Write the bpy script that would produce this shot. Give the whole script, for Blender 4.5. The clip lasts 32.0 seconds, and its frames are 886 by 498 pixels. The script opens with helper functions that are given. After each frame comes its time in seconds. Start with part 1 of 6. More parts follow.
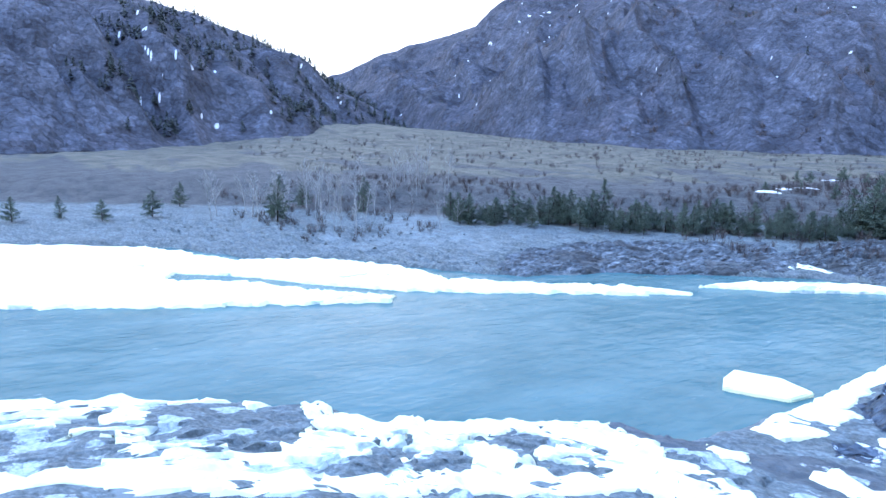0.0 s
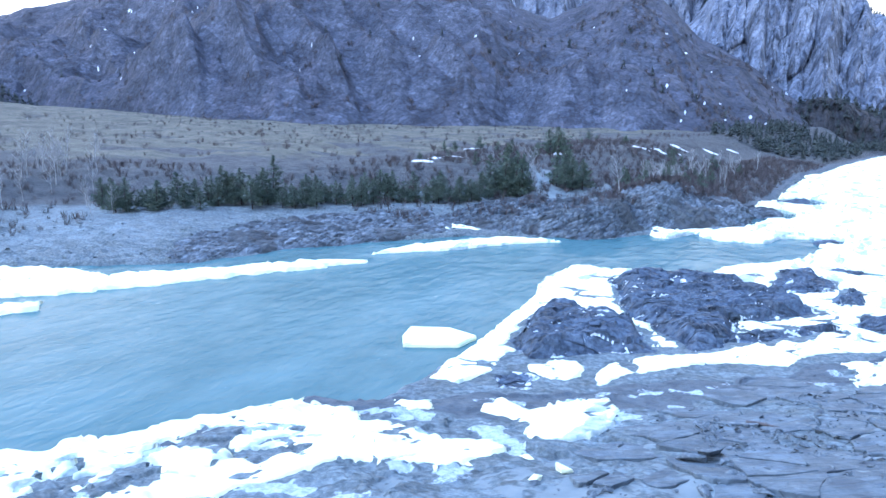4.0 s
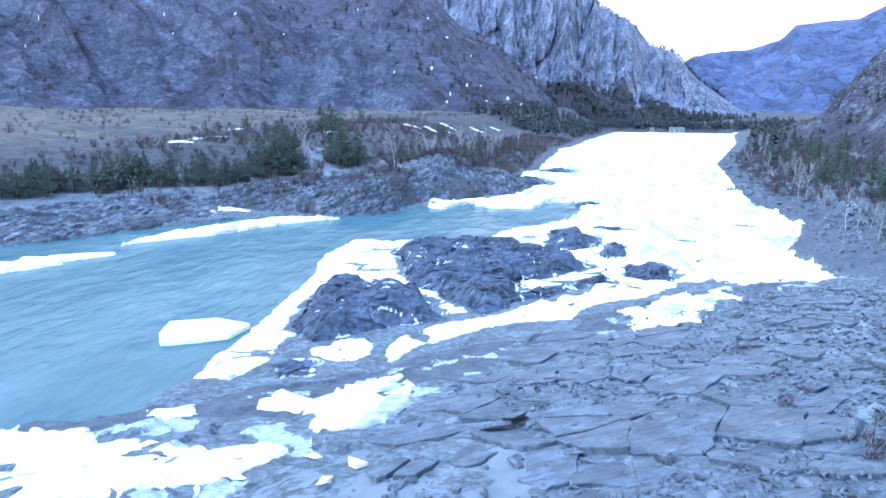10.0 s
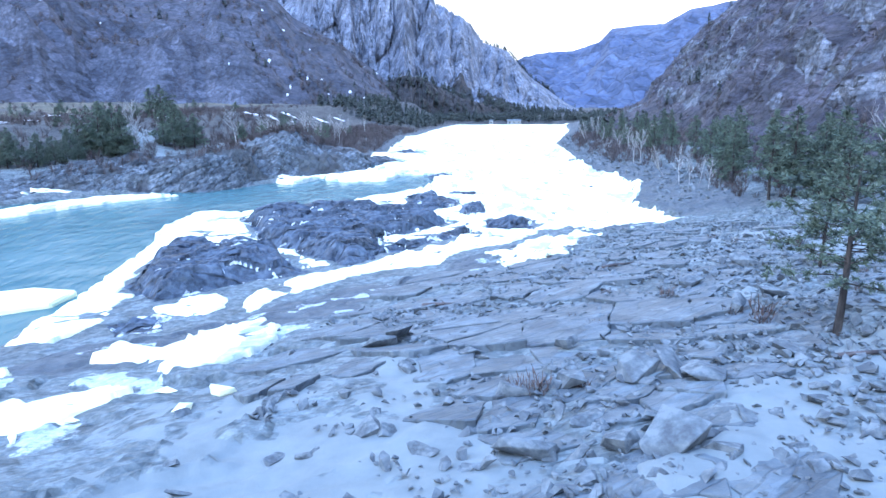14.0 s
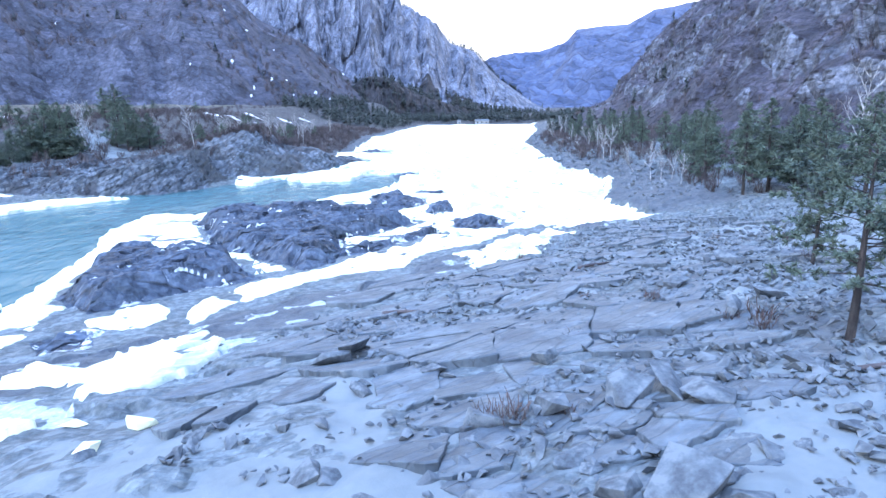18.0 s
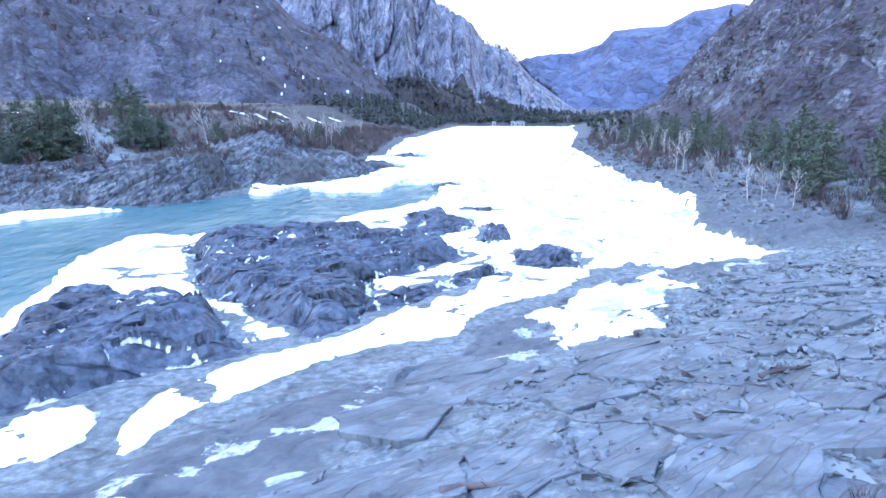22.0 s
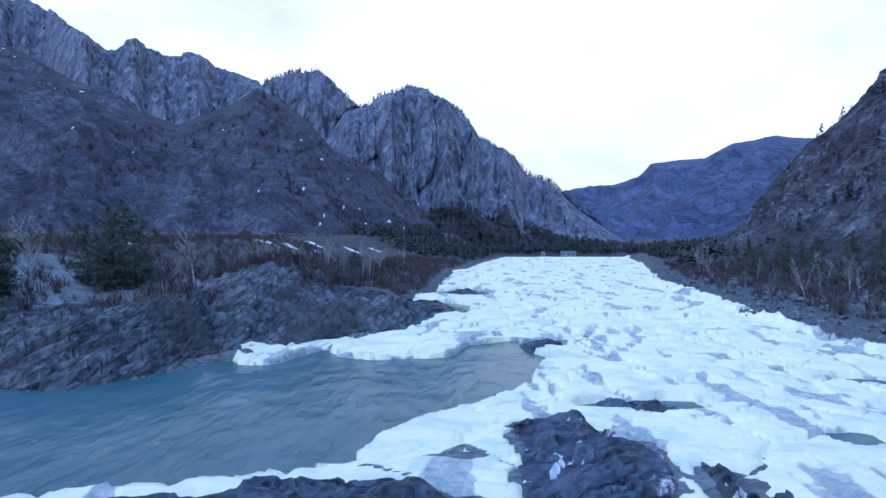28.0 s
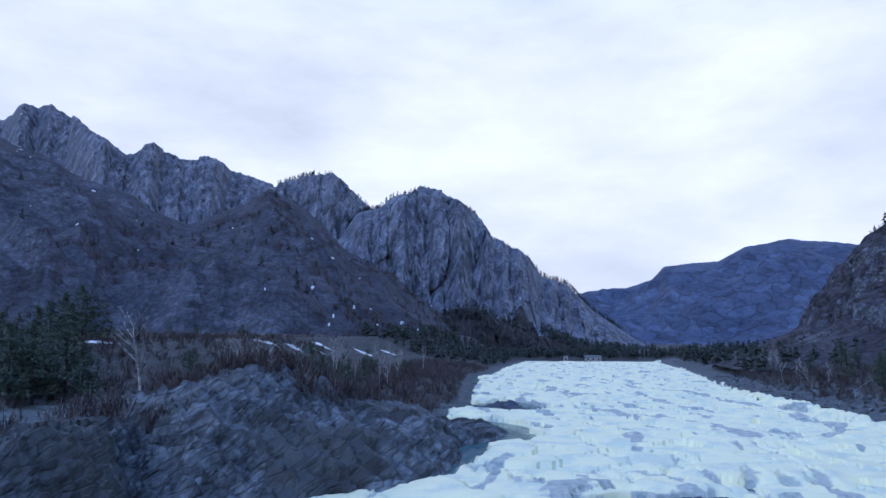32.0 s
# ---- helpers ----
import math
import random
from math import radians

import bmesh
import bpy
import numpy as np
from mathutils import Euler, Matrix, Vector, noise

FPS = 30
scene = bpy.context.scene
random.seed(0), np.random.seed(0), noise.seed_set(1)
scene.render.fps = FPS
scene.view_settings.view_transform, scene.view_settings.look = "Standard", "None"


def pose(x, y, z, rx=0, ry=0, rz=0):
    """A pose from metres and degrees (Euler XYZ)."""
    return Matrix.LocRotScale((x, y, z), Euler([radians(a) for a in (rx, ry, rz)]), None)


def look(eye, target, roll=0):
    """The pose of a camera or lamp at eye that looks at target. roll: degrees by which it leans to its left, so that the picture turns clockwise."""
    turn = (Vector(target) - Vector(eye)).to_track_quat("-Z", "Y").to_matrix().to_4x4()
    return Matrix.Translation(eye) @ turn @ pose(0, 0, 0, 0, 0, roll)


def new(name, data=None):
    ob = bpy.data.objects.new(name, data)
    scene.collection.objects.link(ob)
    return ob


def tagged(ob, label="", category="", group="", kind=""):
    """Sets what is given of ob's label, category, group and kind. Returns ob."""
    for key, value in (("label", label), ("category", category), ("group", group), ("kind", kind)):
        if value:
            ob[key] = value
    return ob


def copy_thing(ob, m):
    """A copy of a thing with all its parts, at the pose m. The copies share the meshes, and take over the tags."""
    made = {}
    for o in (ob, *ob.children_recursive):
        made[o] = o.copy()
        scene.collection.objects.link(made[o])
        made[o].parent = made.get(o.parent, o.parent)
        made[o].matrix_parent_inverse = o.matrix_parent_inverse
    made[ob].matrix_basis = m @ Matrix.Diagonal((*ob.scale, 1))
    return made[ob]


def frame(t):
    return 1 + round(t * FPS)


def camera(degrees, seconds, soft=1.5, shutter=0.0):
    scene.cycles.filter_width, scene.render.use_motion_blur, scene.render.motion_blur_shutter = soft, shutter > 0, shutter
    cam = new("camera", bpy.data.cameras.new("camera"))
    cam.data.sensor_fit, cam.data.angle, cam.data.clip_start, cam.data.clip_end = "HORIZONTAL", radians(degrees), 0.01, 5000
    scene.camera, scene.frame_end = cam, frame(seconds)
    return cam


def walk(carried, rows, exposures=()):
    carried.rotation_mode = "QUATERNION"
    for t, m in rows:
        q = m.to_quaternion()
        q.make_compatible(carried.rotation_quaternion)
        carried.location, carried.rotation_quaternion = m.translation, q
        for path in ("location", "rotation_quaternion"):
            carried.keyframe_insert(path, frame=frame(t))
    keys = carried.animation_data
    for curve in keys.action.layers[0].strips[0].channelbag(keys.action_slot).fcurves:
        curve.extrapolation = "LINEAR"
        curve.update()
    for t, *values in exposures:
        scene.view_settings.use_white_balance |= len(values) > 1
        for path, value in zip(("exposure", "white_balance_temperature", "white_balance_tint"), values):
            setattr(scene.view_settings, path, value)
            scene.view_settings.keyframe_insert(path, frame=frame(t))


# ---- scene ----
cam = camera(66.35, 32.0)
# seconds, eye (metres), yaw to the left of +y, pitch and roll in degrees
ROWS = [
    (0, -0.00, 0.00, 22.98, 62.00, -9.99, 0.82),
    (0.5, -0.26, -0.01, 22.86, 56.00, -10.11, 0.51),
    (1, -0.37, 0.07, 22.74, 49.45, -10.36, 0.56),
    (1.5, -0.53, 0.14, 22.68, 44.92, -10.53, 0.39),
    (2, -0.64, 0.22, 22.68, 43.88, -10.76, 0.35),
    (2.5, -0.63, 0.30, 22.73, 43.18, -11.02, 0.35),
    (3, -0.58, 0.36, 22.79, 42.61, -11.26, 0.43),
    (3.5, -0.61, 0.36, 22.83, 37.27, -11.46, 0.37),
    (4, -0.67, 0.35, 22.83, 34.57, -11.67, 0.27),
    (4.5, -0.71, 0.42, 22.86, 33.26, -11.85, 0.11),
    (6.5, -1.29, 2.33, 22.73, 29.32, -12.54, 0.02),
    (7, -1.54, 2.93, 22.64, 28.58, -12.60, -0.03),
    (7.5, -1.83, 3.52, 22.55, 27.56, -12.66, -0.02),
    (8, -2.09, 4.03, 22.36, 26.80, -12.66, 0.02),
    (8.5, -2.34, 4.50, 22.03, 24.69, -12.70, 0.08),
    (9, -2.58, 4.97, 21.50, 21.70, -12.72, 0.13),
    (9.5, -2.75, 5.44, 20.84, 18.85, -12.77, 0.11),
    (10, -2.94, 5.85, 20.13, 15.81, -12.77, 0.08),
    (10.5, -3.17, 6.18, 19.43, 13.27, -12.77, 0.17),
    (11, -3.39, 6.46, 18.71, 10.28, -12.75, 0.07),
    (11.5, -3.62, 6.72, 18.02, 7.53, -12.75, 0.01),
    (12, -3.82, 6.94, 17.32, 5.45, -12.69, -0.05),
    (12.5, -4.04, 7.17, 16.63, 4.42, -12.68, -0.13),
    (13, -4.26, 7.41, 15.97, 3.92, -12.72, -0.09),
    (13.5, -4.45, 7.64, 15.36, 3.30, -12.71, -0.10),
    (14, -4.57, 7.82, 14.82, 2.79, -12.74, -0.16),
    (14.5, -4.66, 7.90, 14.30, 2.17, -12.74, -0.15),
    (16.5, -4.50, 8.25, 14.01, 1.05, -12.61, -0.44),
    (17, -4.41, 9.02, 14.03, 0.78, -12.62, -0.55),
    (17.5, -4.35, 10.09, 14.04, 0.43, -12.65, -0.56),
    (18, -4.31, 11.42, 14.03, 0.20, -12.66, -0.50),
    (18.5, -4.36, 12.90, 14.00, 0.24, -12.70, -0.44),
    (19, -4.46, 14.64, 13.97, 0.52, -12.70, -0.36),
    (19.5, -4.68, 16.65, 13.96, 0.83, -12.73, -0.21),
    (20, -5.01, 18.74, 13.91, 1.22, -12.73, -0.14),
    (20.5, -5.40, 20.96, 13.84, 1.63, -12.73, -0.07),
    (21, -5.83, 23.30, 13.78, 1.99, -12.70, 0.02),
    (21.5, -6.26, 25.74, 13.71, 2.36, -12.66, 0.08),
    (22, -6.74, 28.27, 13.66, 2.69, -12.58, 0.16),
    (22.5, -7.28, 30.93, 13.60, 2.98, -12.51, 0.22),
    (23, -7.81, 33.72, 13.51, 3.25, -12.43, 0.25),
    (23.5, -8.33, 36.62, 13.39, 3.57, -12.38, 0.21),
    (24, -8.88, 39.59, 13.25, 3.90, -12.21, 0.24),
    (24.5, -9.40, 42.61, 13.05, 4.26, -8.87, 0.17),
    (25, -9.95, 45.75, 12.86, 4.60, -6.09, 0.04),
    (25.5, -10.64, 49.03, 12.69, 4.86, -4.94, -0.05),
    (26, -11.37, 52.42, 12.44, 5.14, -2.42, -0.17),
    (26.5, -12.09, 55.85, 12.20, 5.41, -1.68, -0.30),
    (28.5, -14.97, 69.13, 11.62, 6.09, -1.59, -0.15),
    (29, -15.78, 72.44, 11.46, 6.24, -1.58, -0.15),
    (29.5, -16.63, 75.72, 11.26, 6.36, -1.62, -0.14),
    (30, -17.55, 78.98, 11.05, 6.49, -0.87, -0.09),
    (30.5, -18.50, 82.17, 10.86, 6.53, -0.89, -0.07),
    (31, -19.45, 85.26, 10.73, 6.59, -0.55, -0.00),
    (31.5, -20.37, 88.25, 10.64, 6.65, 2.36, 0.01),
    (32, -21.32, 91.22, 10.53, 6.74, 7.14, 0.01),
]
EXPOSURES = [(0, 1.97, 4680, 10), (9, 2.07, 4650, 10), (13, 2.17, 4680, 10), (17, 2.25, 4850, 13), (21, 2.22, 4900, 15), (23.5, 2.15, 4820, 17), (24.5, 1.75, 4650, 18), (25.2, 1.45, 4650, 14),
             (26, 1.2, 4630, 30), (26.5, 0.98, 4600, 30), (28.5, 0.62, 4330, 12), (31, 0.54, 4380, 13), (32, 0.28, 4500, 16)]
walk(cam, [(t, pose(x, y, z, 0, 0, yaw) @ pose(0, 0, 0, 90 + pitch) @ pose(0, 0, 0, 0, 0, roll)) for t, x, y, z, yaw, pitch, roll in ROWS], EXPOSURES)

# ---- sky and light: an overcast evening, bluer overhead than at the horizon ----
world = bpy.data.worlds.new("overcast_sky")
scene.world = world
world.use_nodes = True
wn, wl = world.node_tree.nodes, world.node_tree.links
wn.clear()
sky = wn.new("ShaderNodeTexSky")
sky.sky_type, sky.sun_disc = "NISHITA", False
sky.sun_elevation, sky.sun_rotation = radians(12), radians(250)
sky_level = wn.new("ShaderNodeMix")
sky_level.data_type, sky_level.blend_type = "RGBA", "MULTIPLY"
sky_level.inputs[0].default_value = 1.0
sky_level.inputs[7].default_value = (0.19, 0.20, 0.225, 1)
wl.new(sky.outputs[0], sky_level.inputs[6])
coord = wn.new("ShaderNodeTexCoord")
split = wn.new("ShaderNodeSeparateXYZ")
wl.new(coord.outputs["Generated"], split.inputs[0])
veil = wn.new("ShaderNodeMapRange")
veil.interpolation_type = "SMOOTHSTEP"
veil.inputs[1].default_value, veil.inputs[2].default_value = 0.38, 0.75
veil.inputs[3].default_value, veil.inputs[4].default_value = 1.0, 0.1
wl.new(split.outputs[2], veil.inputs[0])
stretch = wn.new("ShaderNodeMapping")
stretch.inputs["Scale"].default_value = (1.0, 1.0, 2.6)
wl.new(coord.outputs["Generated"], stretch.inputs[0])
cloud = wn.new("ShaderNodeTexNoise")
cloud.inputs["Scale"].default_value, cloud.inputs["Detail"].default_value, cloud.inputs["Roughness"].default_value = 2.2, 7, 0.55
wl.new(stretch.outputs[0], cloud.inputs[0])
cloud_tone = wn.new("ShaderNodeValToRGB")
cloud_tone.color_ramp.elements[0].position, cloud_tone.color_ramp.elements[1].position = 0.32, 0.68
cloud_tone.color_ramp.elements[0].color = (0.64, 0.555, 0.435, 1)
cloud_tone.color_ramp.elements[1].color = (1.03, 0.87, 0.665, 1)
wl.new(cloud.outputs[0], cloud_tone.inputs[0])
sky_mix = wn.new("ShaderNodeMix")
sky_mix.data_type = "RGBA"
wl.new(veil.outputs[0], sky_mix.inputs[0])
wl.new(sky_level.outputs[2], sky_mix.inputs[6])
wl.new(cloud_tone.outputs[0], sky_mix.inputs[7])
back = wn.new("ShaderNodeBackground")
back.inputs[1].default_value = 1.0
wl.new(sky_mix.outputs[2], back.inputs[0])
wout = wn.new("ShaderNodeOutputWorld")
wl.new(back.outputs[0], wout.inputs[0])

sun = new("sun", bpy.data.lights.new("sun", "SUN"))
sun.data.energy, sun.data.angle, sun.data.color = 0.75, radians(25), (0.80, 0.88, 1.0)
sun.matrix_world = look((0, 0, 400), (60, 220, 0))


# ---- small tools ----
def gnoise(x, y, seed=0):
    """Gradient noise in the plane, about -1 to 1."""
    x, y = np.asarray(x, float), np.asarray(y, float)
    ix, iy = np.floor(x).astype(np.int64), np.floor(y).astype(np.int64)
    fx, fy = x - ix, y - iy

    def dot(dx, dy):
        h = ((ix + dx) * 374761393 + (iy + dy) * 668265263 + seed * 1442695041) & 0xFFFFFFFF
        h = ((h ^ (h >> 13)) * 1274126177) & 0xFFFFFFFF
        a = (h ^ (h >> 16)) * (2 * np.pi / 4294967296.0)
        return np.cos(a) * (fx - dx) + np.sin(a) * (fy - dy)

    u, v = fx * fx * fx * (fx * (fx * 6 - 15) + 10), fy * fy * fy * (fy * (fy * 6 - 15) + 10)
    a, b = dot(0, 0), dot(0, 1)
    a, b = a + u * (dot(1, 0) - a), b + u * (dot(1, 1) - b)
    return 1.5 * (a + v * (b - a))


def fbm(x, y, octaves=4, seed=0, gain=0.5):
    total, amp = 0.0, 1.0
    for o in range(octaves):
        total = total + amp * gnoise(x * 2 ** o, y * 2 ** o, seed + 17 * o)
        amp *= gain
    return total


def ridged(x, y, octaves=4, seed=0):
    total, amp = 0.0, 1.0
    for o in range(octaves):
        total = total + amp * (1 - 2 * np.abs(gnoise(x * 2 ** o, y * 2 ** o, seed + 31 * o)))
        amp *= 0.5
    return total


def cells(x, y, seed=0):
    """Cell noise: a random value for each cell, the distance to its border, and the way from its heart."""
    x, y = np.asarray(x, float), np.asarray(y, float)
    ix, iy = np.floor(x).astype(np.int64), np.floor(y).astype(np.int64)
    best, second, value = np.full(x.shape, 9.0), np.full(x.shape, 9.0), np.zeros(x.shape)
    ox, oy = np.zeros(x.shape), np.zeros(x.shape)
    for dx in (-1, 0, 1):
        for dy in (-1, 0, 1):
            cx, cy = ix + dx, iy + dy
            h = (cx * 374761393 + cy * 668265263 + seed * 1442695041) & 0xFFFFFFFF
            h = ((h ^ (h >> 13)) * 1274126177) & 0xFFFFFFFF
            h = h ^ (h >> 16)
            px, py, val = (h & 1023) / 1023.0, ((h >> 10) & 1023) / 1023.0, ((h >> 20) & 1023) / 1023.0
            d = np.hypot(cx + px - x, cy + py - y)
            near = d < best
            second = np.where(near, best, np.minimum(second, d))
            value = np.where(near, val, value)
            ox, oy = np.where(near, x - cx - px, ox), np.where(near, y - cy - py, oy)
            best = np.where(near, d, best)
    return value, second - best, ox, oy


def smooth(x, a, b):
    s = np.clip((x - a) / (b - a), 0, 1)
    return s * s * (3 - 2 * s)


def inside(x, y, poly, reach=None):
    """Signed distance to a closed outline, positive inside; no more than reach outside, where that is given."""
    x, y = np.asarray(x, float), np.asarray(y, float)
    if reach is not None:
        xs, ys = [q[0] for q in poly], [q[1] for q in poly]
        near = (x > min(xs) - reach) & (x < max(xs) + reach) & (y > min(ys) - reach) & (y < max(ys) + reach)
        out = np.full(x.shape, -float(reach))
        if near.any():
            out[near] = np.maximum(inside(x[near], y[near], poly), -reach)
        return out
    d, odd = np.full(x.shape, 1e18), np.zeros(x.shape, bool)
    for (ax, ay), (bx, by) in zip(poly, poly[1:] + poly[:1]):
        ex, ey = bx - ax, by - ay
        px, py = x - ax, y - ay
        s = np.clip((px * ex + py * ey) / (ex * ex + ey * ey + 1e-9), 0, 1)
        d = np.minimum(d, (px - s * ex) ** 2 + (py - s * ey) ** 2)
        if ay != by:
            odd ^= ((ay > y) != (by > y)) & (px < py * (ex / ey))
    d = np.sqrt(d)
    return np.where(odd, d, -d)


def sheet(name, X, Y, Z, material, keep=None, sharp=None, exact=False, **attrs):
    """One mesh from a grid of heights; keep leaves out quads, sharp makes them flat; attrs become point attributes."""
    rows, cols = X.shape
    ids = np.arange(rows * cols).reshape(rows, cols)
    quads = np.stack([ids[:-1, :-1], ids[:-1, 1:], ids[1:, 1:], ids[1:, :-1]], -1)
    flat = np.zeros(quads.shape[:2], bool) if sharp is None else np.broadcast_to(sharp, X.shape)[:-1, :-1]
    if keep is not None:
        kept = keep[:-1, :-1] if exact else keep[:-1, :-1] | keep[:-1, 1:] | keep[1:, 1:] | keep[1:, :-1]
        flat, quads = flat[kept], quads[kept]
    quads = quads.reshape(-1, 4)
    used = np.zeros(rows * cols, bool)
    used[quads.ravel()] = True
    remap = np.cumsum(used) - 1
    quads = remap[quads]
    co = np.stack([X.ravel(), Y.ravel(), Z.ravel()], -1)[used]
    me = bpy.data.meshes.new(name)
    me.vertices.add(len(co))
    me.vertices.foreach_set("co", co.astype(np.float32).ravel())
    me.loops.add(quads.size)
    me.loops.foreach_set("vertex_index", quads.astype(np.int32).ravel())
    me.polygons.add(len(quads))
    me.polygons.foreach_set("loop_start", np.arange(0, quads.size, 4, dtype=np.int32))
    me.polygons.foreach_set("use_smooth", ~flat.ravel())
    me.update(calc_edges=True)
    for key, value in attrs.items():
        layer = me.attributes.new(key, "FLOAT", "POINT")
        layer.data.foreach_set("value", np.broadcast_to(value, X.shape).ravel()[used].astype(np.float32))
    me.materials.append(material)
    return new(name, me)


def raw(name, verts, faces, material, parent=None, smooth_faces=False, label=""):
    me = bpy.data.meshes.new(name)
    me.from_pydata(verts, [], faces)
    if smooth_faces:
        me.polygons.foreach_set("use_smooth", np.ones(len(me.polygons), bool))
    me.materials.append(material)
    ob = new(name, me)
    if parent is not None:
        ob.parent = parent
    if label:
        tagged(ob, label)
    return ob


def steps(*stretches):
    """Grid lines: (start, end, spacing at the start, spacing at the end), joined."""
    out = []
    for a, b, s0, s1 in stretches:
        v = a
        while v < b - 1e-6:
            out.append(v)
            v += s0 + (s1 - s0) * (v - a) / (b - a)
    out.append(stretches[-1][1])
    return np.array(out)


# ---- materials ----
def material(name, base, rough=0.8, low=None, high=None, scale=1.0, bump=0.3, bump_scale=None, detail=8, metal=0.0, stretch_z=1.0, dist=0.1):
    """A principled surface, mottled at two scales, with grain in relief."""
    m = bpy.data.materials.new(name)
    m.use_nodes = True
    n, l = m.node_tree.nodes, m.node_tree.links
    p = n["Principled BSDF"]
    p.inputs["Roughness"].default_value, p.inputs["Metallic"].default_value = rough, metal
    tc = n.new("ShaderNodeTexCoord")
    mp = n.new("ShaderNodeMapping")
    mp.inputs["Scale"].default_value = (1, 1, stretch_z)
    l.new(tc.outputs["Object"], mp.inputs[0])
    low, high = low or tuple(c * 0.6 for c in base), high or tuple(min(1, c * 1.35) for c in base)
    nz = n.new("ShaderNodeTexNoise")
    nz.inputs["Scale"].default_value, nz.inputs["Detail"].default_value, nz.inputs["Roughness"].default_value = scale, detail, 0.65
    l.new(mp.outputs[0], nz.inputs[0])
    rp = n.new("ShaderNodeValToRGB")
    e = rp.color_ramp.elements
    e[0].position, e[0].color = 0.39, (*low, 1)
    e[1].position, e[1].color = 0.61, (*high, 1)
    mid = e.new(0.5)
    mid.color = (*base, 1)
    l.new(nz.outputs[0], rp.inputs[0])
    l.new(rp.outputs[0], p.inputs["Base Color"])
    nb = n.new("ShaderNodeTexNoise")
    nb.inputs["Scale"].default_value, nb.inputs["Detail"].default_value, nb.inputs["Roughness"].default_value = bump_scale or scale * 6, 6, 0.7
    l.new(mp.outputs[0], nb.inputs[0])
    bp = n.new("ShaderNodeBump")
    bp.inputs["Strength"].default_value, bp.inputs["Distance"].default_value = bump, dist
    l.new(nb.outputs[0], bp.inputs["Height"])
    l.new(bp.outputs[0], p.inputs["Normal"])
    return m, n, l, p, rp.outputs[0], nz, bp, mp


def overlay(n, l, colour, mask_attr, other, edge=(0.4, 0.6), grain=None, amount=0.5):
    """Another colour where a point attribute is high, its border broken up by a noise."""
    at = n.new("ShaderNodeAttribute")
    at.attribute_name = mask_attr
    value = at.outputs["Fac"]
    if grain is not None:
        ad = n.new("ShaderNodeMath")
        ad.operation = "MULTIPLY_ADD"
        l.new(grain, ad.inputs[0])
        ad.inputs[1].default_value = amount
        sub = n.new("ShaderNodeMath")
        sub.operation = "SUBTRACT"
        l.new(value, sub.inputs[0])
        sub.inputs[1].default_value = amount * 0.5
        l.new(sub.outputs[0], ad.inputs[2])
        value = ad.outputs[0]
    mr = n.new("ShaderNodeMapRange")
    mr.inputs[1].default_value, mr.inputs[2].default_value = edge
    l.new(value, mr.inputs[0])
    mx = n.new("ShaderNodeMix")
    mx.data_type = "RGBA"
    l.new(mr.outputs[0], mx.inputs[0])
    l.new(colour, mx.inputs[6])
    if isinstance(other, tuple):
        mx.inputs[7].default_value = (*other, 1)
    else:
        l.new(other, mx.inputs[7])
    return mx.outputs[2]


def ramp_noise(n, l, mp, scale, low, high, detail=6, a=0.35, b=0.65):
    nz = n.new("ShaderNodeTexNoise")
    nz.inputs["Scale"].default_value, nz.inputs["Detail"].default_value, nz.inputs["Roughness"].default_value = scale, detail, 0.65
    l.new(mp.outputs[0], nz.inputs[0])
    rp = n.new("ShaderNodeValToRGB")
    e = rp.color_ramp.elements
    e[0].position, e[0].color = a, (*low, 1)
    e[1].position, e[1].color = b, (*high, 1)
    l.new(nz.outputs[0], rp.inputs[0])
    return rp.outputs[0], nz.outputs[0]


def math_node(n, l, op, a, b):
    m = n.new("ShaderNodeMath")
    m.operation = op
    for k, v in enumerate((a, b)):
        if isinstance(v, (int, float)):
            m.inputs[k].default_value = v
        else:
            l.new(v, m.inputs[k])
    return m.outputs[0]


def vec_node(n, l, op, a, b):
    m = n.new("ShaderNodeVectorMath")
    m.operation = op
    for k, v in enumerate((a, b)):
        if isinstance(v, tuple):
            m.inputs[k].default_value = v
        else:
            l.new(v, m.inputs[k])
    return m.outputs["Value"] if op == "DOT_PRODUCT" else m.outputs[0]


